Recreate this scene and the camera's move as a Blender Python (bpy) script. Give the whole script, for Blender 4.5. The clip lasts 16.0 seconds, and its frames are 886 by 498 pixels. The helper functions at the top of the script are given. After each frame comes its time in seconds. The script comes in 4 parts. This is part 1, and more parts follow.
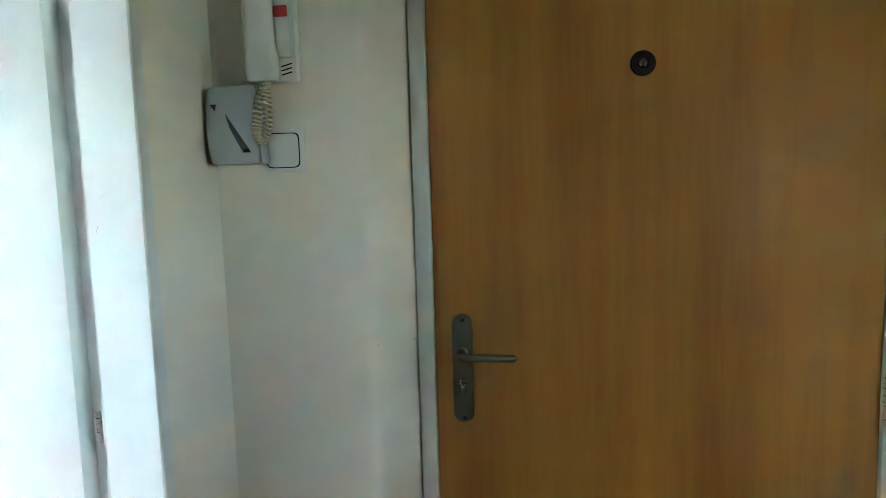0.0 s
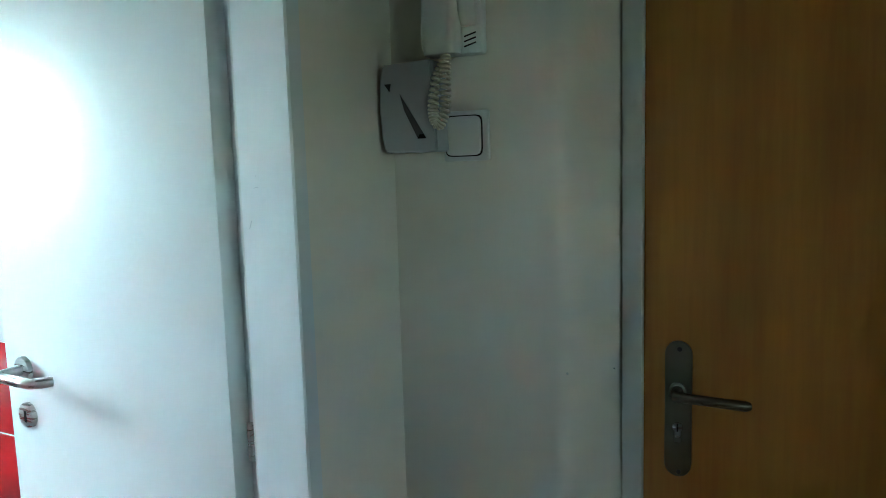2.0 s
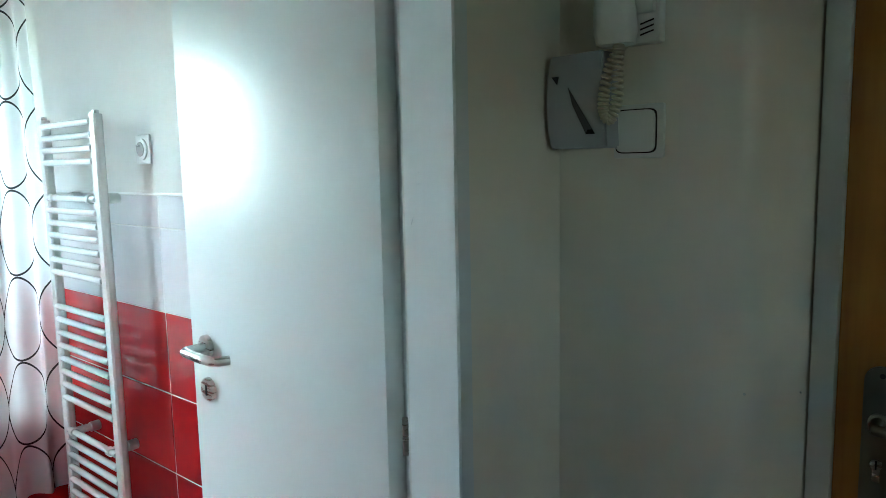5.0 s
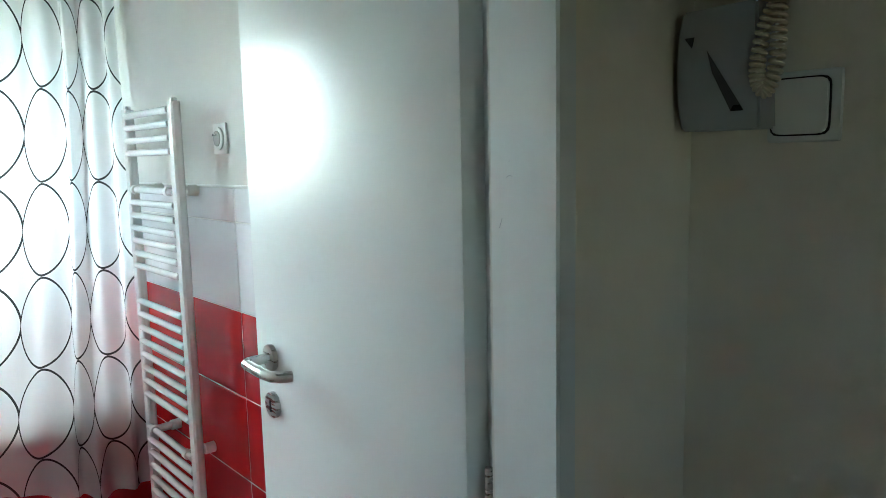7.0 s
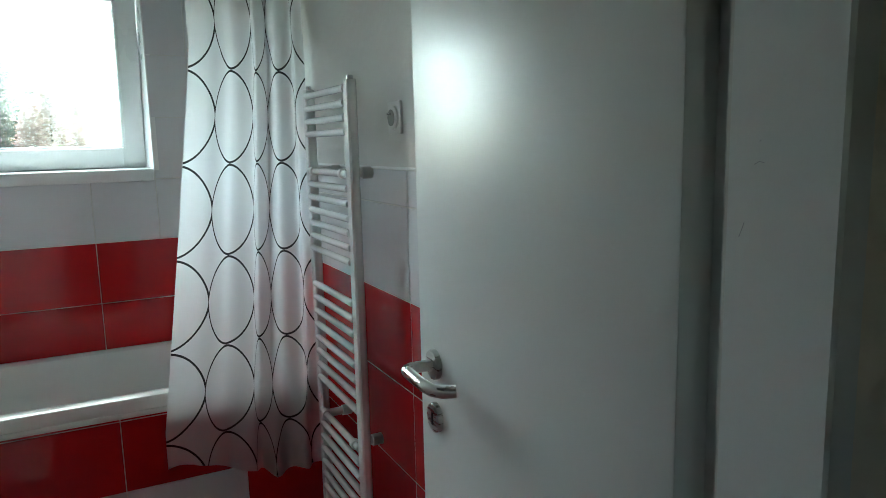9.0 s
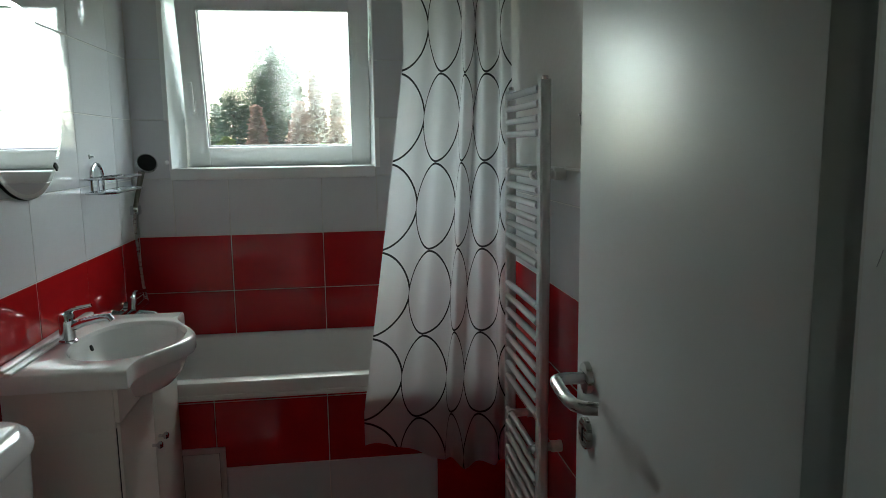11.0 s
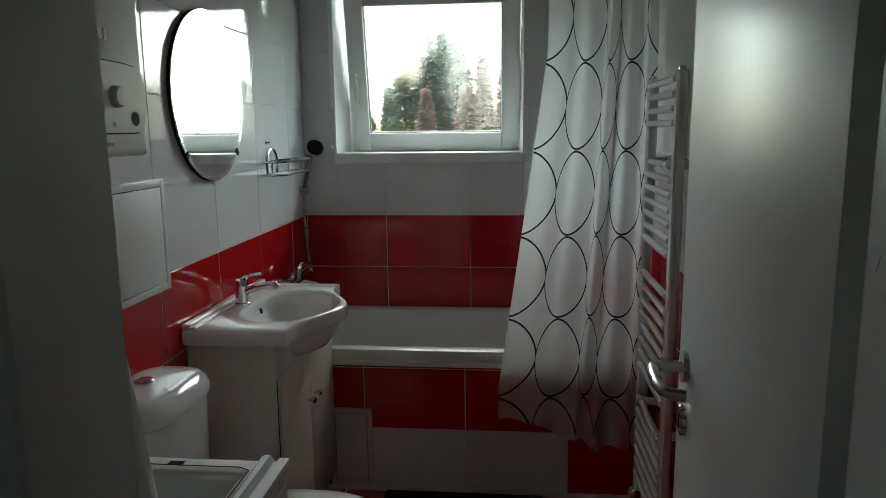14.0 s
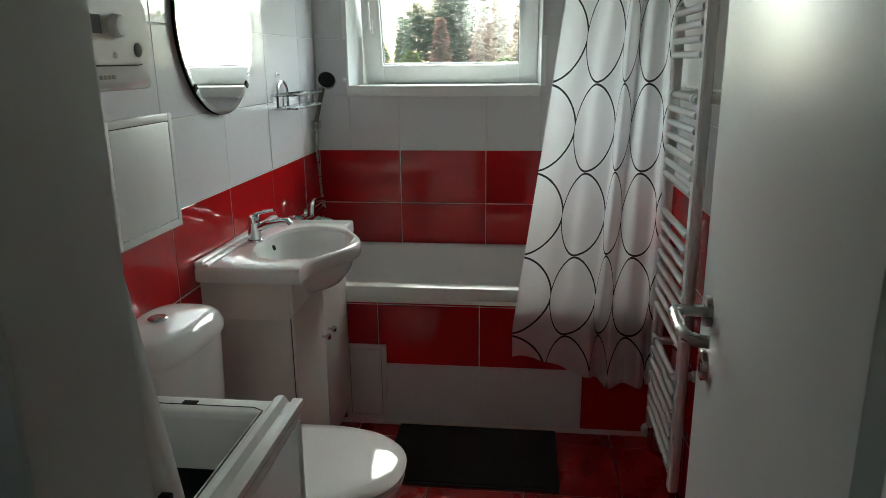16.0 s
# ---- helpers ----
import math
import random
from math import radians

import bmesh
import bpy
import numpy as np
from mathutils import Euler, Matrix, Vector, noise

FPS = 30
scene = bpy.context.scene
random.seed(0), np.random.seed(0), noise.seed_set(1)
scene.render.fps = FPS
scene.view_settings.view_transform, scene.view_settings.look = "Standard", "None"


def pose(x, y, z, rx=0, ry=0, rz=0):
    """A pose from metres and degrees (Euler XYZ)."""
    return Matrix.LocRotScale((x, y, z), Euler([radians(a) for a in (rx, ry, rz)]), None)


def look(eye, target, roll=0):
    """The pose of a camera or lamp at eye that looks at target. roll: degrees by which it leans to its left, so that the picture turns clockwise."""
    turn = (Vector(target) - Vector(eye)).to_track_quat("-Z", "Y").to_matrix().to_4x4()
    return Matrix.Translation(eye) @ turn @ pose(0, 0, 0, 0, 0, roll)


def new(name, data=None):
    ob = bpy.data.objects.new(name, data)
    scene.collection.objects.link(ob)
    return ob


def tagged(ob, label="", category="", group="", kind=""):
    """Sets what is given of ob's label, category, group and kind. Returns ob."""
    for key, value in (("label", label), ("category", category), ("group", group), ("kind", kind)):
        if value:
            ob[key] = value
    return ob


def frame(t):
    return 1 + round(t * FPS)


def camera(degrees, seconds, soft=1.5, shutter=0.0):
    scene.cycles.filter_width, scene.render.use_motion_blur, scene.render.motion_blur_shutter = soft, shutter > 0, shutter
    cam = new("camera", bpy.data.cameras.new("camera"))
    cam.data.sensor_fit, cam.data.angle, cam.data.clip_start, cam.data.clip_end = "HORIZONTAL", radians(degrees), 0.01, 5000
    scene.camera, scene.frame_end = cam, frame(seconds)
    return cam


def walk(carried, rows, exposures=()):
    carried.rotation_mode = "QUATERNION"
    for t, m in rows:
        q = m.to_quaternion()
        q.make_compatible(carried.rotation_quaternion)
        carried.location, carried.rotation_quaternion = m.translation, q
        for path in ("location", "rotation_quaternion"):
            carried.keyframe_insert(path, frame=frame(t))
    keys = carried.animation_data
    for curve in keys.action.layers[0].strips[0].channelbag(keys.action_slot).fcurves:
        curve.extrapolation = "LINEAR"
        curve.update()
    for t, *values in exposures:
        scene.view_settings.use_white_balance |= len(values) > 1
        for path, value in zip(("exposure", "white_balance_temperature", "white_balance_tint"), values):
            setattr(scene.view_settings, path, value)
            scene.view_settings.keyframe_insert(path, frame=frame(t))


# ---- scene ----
cam = camera(64.5, 16.0, soft=0.9)
PATH = [
    (0, (0.0390, 0.2200, 1.4180), (-0.2540, 2.1860, 1.1950), -1.72),
    (0.5, (0.0530, 0.2940, 1.4140), (-0.3810, 2.2340, 1.1980), -1.67),
    (1, (0.0550, 0.3780, 1.4170), (-0.5610, 2.2680, 1.1980), -1.58),
    (1.5, (0.0320, 0.4190, 1.4250), (-0.7070, 2.2630, 1.1910), -1.67),
    (2, (0.0420, 0.4800, 1.4140), (-0.8750, 2.2420, 1.1840), -1.63),
    (2.5, (0.0280, 0.5060, 1.3900), (-0.9970, 2.2130, 1.1960), -1.39),
    (3, (0.0440, 0.4610, 1.4150), (-1.0630, 2.1110, 1.1910), -1.35),
    (3.5, (0.0640, 0.4470, 1.4220), (-1.1080, 2.0510, 1.1930), -1.33),
    (4, (0.0510, 0.4560, 1.4200), (-1.1690, 2.0240, 1.1880), -1.27),
    (6.5, (-0.0746, 0.6391, 1.4291), (-1.4933, 2.0250, 1.1710), -1.14),
    (7, (-0.1249, 0.6777, 1.4161), (-1.6072, 1.9947, 1.1552), -1.24),
    (7.5, (-0.1617, 0.6921, 1.4123), (-1.6913, 1.9519, 1.1422), -1.22),
    (8, (-0.2001, 0.7002, 1.4138), (-1.7800, 1.8951, 1.1375), -1.26),
    (8.5, (-0.2349, 0.7227, 1.4059), (-1.8956, 1.8012, 1.1250), -1.22),
    (9, (-0.2917, 0.7956, 1.4144), (-2.0558, 1.6882, 1.1123), -1.36),
    (9.5, (-0.2911, 0.8210, 1.4098), (-2.1367, 1.5341, 1.1180), -1.01),
    (10, (-0.2967, 0.8550, 1.4118), (-2.1980, 1.4011, 1.1172), -0.89),
    (12.5, (-0.1893, 0.9709, 1.4334), (-2.1685, 0.9524, 1.1466), -0.53),
    (13, (-0.1661, 0.9822, 1.4434), (-2.1413, 0.8909, 1.1427), -0.59),
    (13.5, (-0.1629, 1.0006, 1.4445), (-2.1321, 0.8535, 1.1276), -0.62),
    (14, (-0.1670, 1.0055, 1.4362), (-2.1294, 0.8125, 1.1014), -0.61),
    (14.5, (-0.1960, 1.0141, 1.4236), (-2.1518, 0.7889, 1.0713), -0.46),
    (15, (-0.1775, 1.0012, 1.4288), (-2.1230, 0.7706, 1.0264), -0.41),
    (15.5, (-0.1843, 0.9997, 1.4322), (-2.1156, 0.7677, 0.9673), -0.54),
    (16, (-0.2106, 0.9981, 1.4366), (-2.1290, 0.7683, 0.9201), -0.63),
]
EXPOSURE = [(0, 7.55, 5600, -7), (1.5, 6.75, 5300, -13), (3.5, 6.05, 5200, -14), (6.5, 5.8, 6050, -6), (8, 4.95, 6050, -6), (9.5, 3.9, 6400, -4), (12.5, 3.05, 6850, -1), (14.5, 3.05, 6950, 0), (16, 3.75, 7100, 1)]
walk(cam, [(t, look(eye, target, roll)) for t, eye, target, roll in PATH], EXPOSURE)


# ---- light ----
world = bpy.data.worlds.new("sky_light")
scene.world = world
world.use_nodes = True
wn = world.node_tree.nodes
sky = wn.new("ShaderNodeTexSky")
sky.sky_type, sky.sun_disc = "NISHITA", False
sky.sun_elevation, sky.sun_rotation = radians(42), radians(-90)
sky.air_density, sky.dust_density = 1.0, 0.9
world.node_tree.links.new(sky.outputs["Color"], wn["Background"].inputs["Color"])
wn["Background"].inputs["Strength"].default_value = 0.08
sun_data = bpy.data.lights.new("sun", "SUN")
sun_data.energy, sun_data.angle, sun_data.color = 1.5, radians(100), (0.91, 1.0, 0.99)
sun = new("sun", sun_data)
sun.matrix_world = look((0, 0, 30), (11.1, 0, 20))
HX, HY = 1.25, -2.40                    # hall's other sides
# added lamp at an unseen, assumed side-wall opening, standing in for the hall's daylight
hall_light = bpy.data.lights.new("hall_daylight_standin", "AREA")
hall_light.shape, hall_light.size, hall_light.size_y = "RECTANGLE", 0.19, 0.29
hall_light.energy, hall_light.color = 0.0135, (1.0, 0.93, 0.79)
new("hall_daylight_standin", hall_light).matrix_world = look((HX - 0.02, 0.29, 1.50), (-0.5, 1.30, 1.35))


# ---- materials ----
def mat(name, color, rough=0.5, metal=0.0, var=0.06, scale=4.0, bump=0.0, bump_scale=60.0, coat=0.0, stretch=(1, 1, 1), island=0.0):
    m = bpy.data.materials.new(name)
    m.use_nodes = True
    n, l = m.node_tree.nodes, m.node_tree.links
    b = n["Principled BSDF"]
    b.inputs["Roughness"].default_value, b.inputs["Metallic"].default_value = rough, metal
    b.inputs["Coat Weight"].default_value = coat
    b.inputs["Coat Roughness"].default_value = 0.06
    co = n.new("ShaderNodeTexCoord")
    mp = n.new("ShaderNodeMapping")
    mp.inputs["Scale"].default_value = stretch
    l.new(co.outputs["Object"], mp.inputs["Vector"])
    no = n.new("ShaderNodeTexNoise")
    no.inputs["Scale"].default_value, no.inputs["Detail"].default_value = scale, 5
    l.new(mp.outputs["Vector"], no.inputs["Vector"])
    ramp = n.new("ShaderNodeMapRange")
    ramp.inputs["From Min"].default_value, ramp.inputs["From Max"].default_value = 0.3, 0.7
    ramp.inputs["To Min"].default_value, ramp.inputs["To Max"].default_value = 1 - var, 1 + var * 0.5
    l.new(no.outputs["Fac"], ramp.inputs["Value"])
    val = ramp.outputs["Result"]
    if island:
        oi = n.new("ShaderNodeObjectInfo")
        rr = n.new("ShaderNodeMapRange")
        rr.inputs["To Min"].default_value, rr.inputs["To Max"].default_value = 1 - island, 1 + island
        l.new(oi.outputs["Random"], rr.inputs["Value"])
        mu = n.new("ShaderNodeMath")
        mu.operation = "MULTIPLY"
        l.new(val, mu.inputs[0])
        l.new(rr.outputs["Result"], mu.inputs[1])
        val = mu.outputs[0]
    mix = n.new("ShaderNodeMix")
    mix.data_type, mix.blend_type = "RGBA", "MULTIPLY"
    mix.inputs["Factor"].default_value = 1
    mix.inputs["A"].default_value = (*color, 1)
    l.new(val, mix.inputs["B"])
    l.new(mix.outputs["Result"], b.inputs["Base Color"])
    rv = n.new("ShaderNodeMapRange")
    rv.inputs["From Min"].default_value, rv.inputs["From Max"].default_value = 0.3, 0.7
    rv.inputs["To Min"].default_value, rv.inputs["To Max"].default_value = rough * 0.85, rough * 1.2
    l.new(no.outputs["Fac"], rv.inputs["Value"])
    l.new(rv.outputs["Result"], b.inputs["Roughness"])
    if bump:
        bn = n.new("ShaderNodeTexNoise")
        bn.inputs["Scale"].default_value, bn.inputs["Detail"].default_value = bump_scale, 3
        l.new(mp.outputs["Vector"], bn.inputs["Vector"])
        bu = n.new("ShaderNodeBump")
        bu.inputs["Strength"].default_value = bump
        bu.inputs["Distance"].default_value = 0.01
        l.new(bn.outputs["Fac"], bu.inputs["Height"])
        l.new(bu.outputs["Normal"], b.inputs["Normal"])
    return m


PLASTER = mat("plaster", (0.72, 0.71, 0.68), 0.75, var=0.06, scale=2.5, bump=0.12, bump_scale=45)
HALL_PAINT = mat("hall_paint", (0.76, 0.705, 0.62), 0.7, var=0.07, scale=2.0, bump=0.15, bump_scale=30)
WHITE_TILE = mat("white_glazed_tile", (0.745, 0.745, 0.765), 0.025, var=0.03, scale=3, bump=0.04, bump_scale=38, island=0.02)
RED_TILE = mat("red_glazed_tile", (0.46, 0.012, 0.016), 0.035, var=0.10, scale=5, bump=0.04, bump_scale=14, island=0.05)
FLOOR_TILE = mat("red_floor_tile", (0.42, 0.018, 0.016), 0.28, var=0.14, scale=7, bump=0.05, bump_scale=30, island=0.05)
GROUT = mat("grout", (0.86, 0.80, 0.77), 0.8, var=0.15, scale=12)
DOOR_WHITE = mat("white_door_lacquer", (0.67, 0.69, 0.68), 0.33, var=0.0, scale=2)
DOOR_WHITE.node_tree.links.remove(DOOR_WHITE.node_tree.nodes["Principled BSDF"].inputs["Roughness"].links[0])
DOOR_WHITE.node_tree.nodes["Principled BSDF"].inputs["Specular IOR Level"].default_value = 0.21
FRAME_WHITE = mat("white_steel_frame", (0.66, 0.68, 0.68), 0.38, var=0.05, scale=5, bump=0.06, bump_scale=60)
FRAME_GREY = mat("grey_steel_frame", (0.60, 0.60, 0.58), 0.45, var=0.06, scale=5, bump=0.05, bump_scale=50)
CERAMIC = mat("white_ceramic", (0.80, 0.81, 0.80), 0.05, var=0.02, scale=3, coat=0.3)
ACRYLIC = mat("white_bath_acrylic", (0.80, 0.81, 0.79), 0.16, var=0.03, scale=3)
CABINET = mat("white_cabinet_foil", (0.70, 0.67, 0.62), 0.32, var=0.03, scale=3)
ENAMEL = mat("white_enamel", (0.81, 0.82, 0.82), 0.18, var=0.03, scale=4)
PLASTIC = mat("white_plastic", (0.72, 0.72, 0.70), 0.35, var=0.03, scale=8)
PLASTIC_GREY = mat("silver_grey_plastic", (0.38, 0.39, 0.43), 0.4, var=0.04, scale=8)
IVORY = mat("ivory_plastic", (0.62, 0.56, 0.44), 0.4, var=0.05, scale=20)
BLACK = mat("black_plastic", (0.010, 0.010, 0.010), 0.55, var=0.1, scale=10)
BLACK.node_tree.nodes["Principled BSDF"].inputs["Specular IOR Level"].default_value = 0.15
DARK = mat("dark_rubber", (0.03, 0.03, 0.033), 0.6, var=0.1, scale=10)
DARK.node_tree.nodes["Principled BSDF"].inputs["Specular IOR Level"].default_value = 0.2
RED_PLASTIC = mat("red_plastic", (0.45, 0.02, 0.03), 0.4)
CHROME = mat("chrome", (0.60, 0.61, 0.63), 0.05, metal=1, var=0.02)
STEEL = mat("brushed_steel", (0.52, 0.51, 0.49), 0.28, metal=1, var=0.06, scale=20, stretch=(1, 1, 8))
BRASS = mat("aged_nickel", (0.225, 0.21, 0.17), 0.36, metal=1, var=0.12, scale=15)
PVC = mat("white_pvc", (0.87, 0.88, 0.87), 0.3, var=0.02)
MIRROR = mat("mirror_glass", (0.92, 0.93, 0.93), 0.0, metal=1, var=0.0)
MAT_RUG = mat("dark_grey_pile", (0.022, 0.023, 0.022), 0.95, var=0.35, scale=40, bump=0.8, bump_scale=300)
LCD = mat("grey_lcd", (0.16, 0.20, 0.21), 0.15)
BARK = mat("bark", (0.07, 0.05, 0.035), 0.9)
LEAF_DARK = mat("dark_needles", (0.10, 0.155, 0.10), 0.8, var=0.5, scale=3)
LEAF_RUSSET = mat("russet_leaves", (0.55, 0.32, 0.24), 0.8, var=0.5, scale=3)
LEAF_LIGHT = mat("light_leaves", (0.13, 0.20, 0.025), 0.8, var=0.5, scale=3)
for leaf in (LEAF_DARK, LEAF_RUSSET, LEAF_LIGHT):
    # thin leaves let light through
    n, l = leaf.node_tree.nodes, leaf.node_tree.links
    colour = n["Principled BSDF"].inputs["Base Color"].links[0].from_socket
    sheer, blend = n.new("ShaderNodeBsdfTranslucent"), n.new("ShaderNodeMixShader")
    l.new(colour, sheer.inputs["Color"])
    blend.inputs[0].default_value = 0.5
    l.new(n["Principled BSDF"].outputs[0], blend.inputs[1])
    l.new(sheer.outputs[0], blend.inputs[2])
    l.new(blend.outputs[0], n["Material Output"].inputs["Surface"])
BRICK_RED = mat("red_render", (0.70, 0.58, 0.52), 0.8, var=0.2, scale=0.5)
GRASS = mat("grass", (0.07, 0.11, 0.03), 0.9, var=0.4, scale=0.3)


def wood_material():
    """Vertical beech laminate with broad lighter and darker bands."""
    m = mat("beech_laminate", (0.40, 0.195, 0.045), 0.52, var=0.0)
    n, l = m.node_tree.nodes, m.node_tree.links
    b = n["Principled BSDF"]
    co = n.new("ShaderNodeTexCoord")
    mp = n.new("ShaderNodeMapping")
    mp.inputs["Scale"].default_value = (1, 1, 0.06)
    l.new(co.outputs["Object"], mp.inputs["Vector"])
    broad = n.new("ShaderNodeTexNoise")
    broad.inputs["Scale"].default_value, broad.inputs["Detail"].default_value = 9, 2
    grain = n.new("ShaderNodeTexNoise")
    grain.inputs["Scale"].default_value, grain.inputs["Detail"].default_value = 130, 6
    l.new(mp.outputs["Vector"], broad.inputs["Vector"])
    l.new(mp.outputs["Vector"], grain.inputs["Vector"])
    add = n.new("ShaderNodeMath")
    add.operation = "MULTIPLY_ADD"
    add.inputs[1].default_value = 0.28
    l.new(grain.outputs["Fac"], add.inputs[0])
    l.new(broad.outputs["Fac"], add.inputs[2])
    cr = n.new("ShaderNodeValToRGB")
    cr.color_ramp.elements[0].position, cr.color_ramp.elements[0].color = 0.42, (0.255, 0.092, 0.0080, 1)
    cr.color_ramp.elements[1].position, cr.color_ramp.elements[1].color = 0.82, (0.40, 0.175, 0.0190, 1)
    l.new(add.outputs[0], cr.inputs["Fac"])
    l.new(cr.outputs["Color"], b.inputs["Base Color"])
    return m


BEECH = wood_material()


def curtain_material():
    """White translucent cloth printed with thin black rings that touch."""
    m = bpy.data.materials.new("printed_curtain")
    m.use_nodes = True
    n, l = m.node_tree.nodes, m.node_tree.links
    n.remove(n["Principled BSDF"])

    def math_node(op, a, b=None, c=None):
        k = n.new("ShaderNodeMath")
        k.operation = op
        for i, v in enumerate((a, b, c)):
            if v is None:
                continue
            if isinstance(v, (int, float)):
                k.inputs[i].default_value = v
            else:
                l.new(v, k.inputs[i])
        return k.outputs[0]

    uv = n.new("ShaderNodeUVMap")
    sep = n.new("ShaderNodeSeparateXYZ")
    l.new(uv.outputs["UV"], sep.inputs["Vector"])
    fu = math_node("ABSOLUTE", math_node("SUBTRACT", math_node("FRACT", math_node("ADD", sep.outputs["X"], 0.5)), 0.5))
    fv = math_node("ABSOLUTE", math_node("SUBTRACT", math_node("FRACT", sep.outputs["Y"]), 0.5))
    d = math_node("POWER", math_node("ADD", math_node("POWER", fu, 1.85), math_node("POWER", fv, 1.75)), 1 / 1.8)
    line = math_node("LESS_THAN", math_node("ABSOLUTE", math_node("SUBTRACT", d, 0.497)), 0.0122)
    mix = n.new("ShaderNodeMix")
    mix.data_type = "RGBA"
    mix.inputs["A"].default_value, mix.inputs["B"].default_value = (0.85, 0.85, 0.86, 1), (0.008, 0.008, 0.010, 1)
    l.new(line, mix.inputs["Factor"])
    dif, tra, gl = n.new("ShaderNodeBsdfDiffuse"), n.new("ShaderNodeBsdfTranslucent"), n.new("ShaderNodeBsdfGlossy")
    gl.inputs["Roughness"].default_value = 0.45
    gl.inputs["Color"].default_value = (0.7, 0.7, 0.7, 1)
    for s in (dif, tra):
        l.new(mix.outputs["Result"], s.inputs["Color"])
    a, b = n.new("ShaderNodeMixShader"), n.new("ShaderNodeMixShader")
    a.inputs[0].default_value, b.inputs[0].default_value = 0.60, 0.05
    l.new(dif.outputs[0], a.inputs[1])
    l.new(tra.outputs[0], a.inputs[2])
    l.new(a.outputs[0], b.inputs[1])
    l.new(gl.outputs[0], b.inputs[2])
    # the thin cloth lets a little of what stands behind it show
    clear, c = n.new("ShaderNodeBsdfTransparent"), n.new("ShaderNodeMixShader")
    l.new(math_node("MULTIPLY", math_node("SUBTRACT", 1.0, line), 0.13), c.inputs[0])
    l.new(b.outputs[0], c.inputs[1])
    l.new(clear.outputs[0], c.inputs[2])
    l.new(c.outputs[0], n["Material Output"].inputs["Surface"])
    return m


def glass_material():
    """Obscure window glass with running, rain-like relief."""
    m = bpy.data.materials.new("patterned_glass")
    m.use_nodes = True
    n, l = m.node_tree.nodes, m.node_tree.links
    b = n["Principled BSDF"]
    b.inputs["Base Color"].default_value = (0.97, 0.99, 0.98, 1)
    b.inputs["Transmission Weight"].default_value, b.inputs["Roughness"].default_value, b.inputs["IOR"].default_value = 1, 0.02, 1.45
    co, mp, no, bu = n.new("ShaderNodeTexCoord"), n.new("ShaderNodeMapping"), n.new("ShaderNodeTexNoise"), n.new("ShaderNodeBump")
    mp.inputs["Scale"].default_value = (1, 1, 0.4)
    no.inputs["Scale"].default_value, no.inputs["Detail"].default_value = 150, 2
    bu.inputs["Strength"].default_value, bu.inputs["Distance"].default_value = 0.36, 0.0016
    l.new(co.outputs["Object"], mp.inputs["Vector"])
    l.new(mp.outputs["Vector"], no.inputs["Vector"])
    l.new(no.outputs["Fac"], bu.inputs["Height"])
    l.new(bu.outputs["Normal"], b.inputs["Normal"])
    # the milky part of the glass
    veil, mix = n.new("ShaderNodeBsdfTranslucent"), n.new("ShaderNodeMixShader")
    veil.inputs["Color"].default_value = (0.95, 0.97, 0.95, 1)
    mix.inputs[0].default_value = 0.04
    l.new(b.outputs[0], mix.inputs[1])
    l.new(veil.outputs[0], mix.inputs[2])
    # the flat parts between the ripples
    clear, flat = n.new("ShaderNodeBsdfTransparent"), n.new("ShaderNodeMixShader")
    flat.inputs[0].default_value = 0.87
    l.new(mix.outputs[0], flat.inputs[1])
    l.new(clear.outputs[0], flat.inputs[2])
    l.new(flat.outputs[0], n["Material Output"].inputs["Surface"])
    return m


CURTAIN, GLASS = curtain_material(), glass_material()


# ---- mesh helpers ----
def mesh_of(bm, material, smooth=False):
    me = bpy.data.meshes.new("mesh")
    bmesh.ops.recalc_face_normals(bm, faces=bm.faces)
    bm.to_mesh(me)
    bm.free()
    me.materials.append(material)
    if smooth:
        for p in me.polygons:
            p.use_smooth = True
        try:
            me.set_sharp_from_angle(angle=radians(38))
        except AttributeError:
            pass
    return me


def part(name, bm, material, parent=None, label="", smooth=True):
    ob = new(name, mesh_of(bm, material, smooth))
    if parent is not None:
        ob.parent = parent
    if label:
        ob["label"] = label
    return ob


def thing(name, label, category, group="", kind=""):
    return tagged(new(name), label, category, group, kind)


def box(lo, hi, bevel=0.0, seg=2, bm=None):
    """A box between two corners with rounded edges; joined to bm if one is given."""
    b = bmesh.new()
    c = [(p + q) / 2 for p, q in zip(lo, hi)]
    s = [abs(q - p) for p, q in zip(lo, hi)]
    bmesh.ops.create_cube(b, size=1, matrix=Matrix.Translation(c) @ Matrix.Diagonal((*s, 1)))
    if bevel:
        bmesh.ops.bevel(b, geom=b.edges[:], offset=min(bevel, min(s) * 0.45), segments=seg, affect="EDGES", profile=0.6)
    return join(bm, b)


def join(bm, b):
    if bm is None:
        return b
    me = bpy.data.meshes.new("tmp")
    b.to_mesh(me)
    b.free()
    bm.from_mesh(me)
    bpy.data.meshes.remove(me)
    return bm


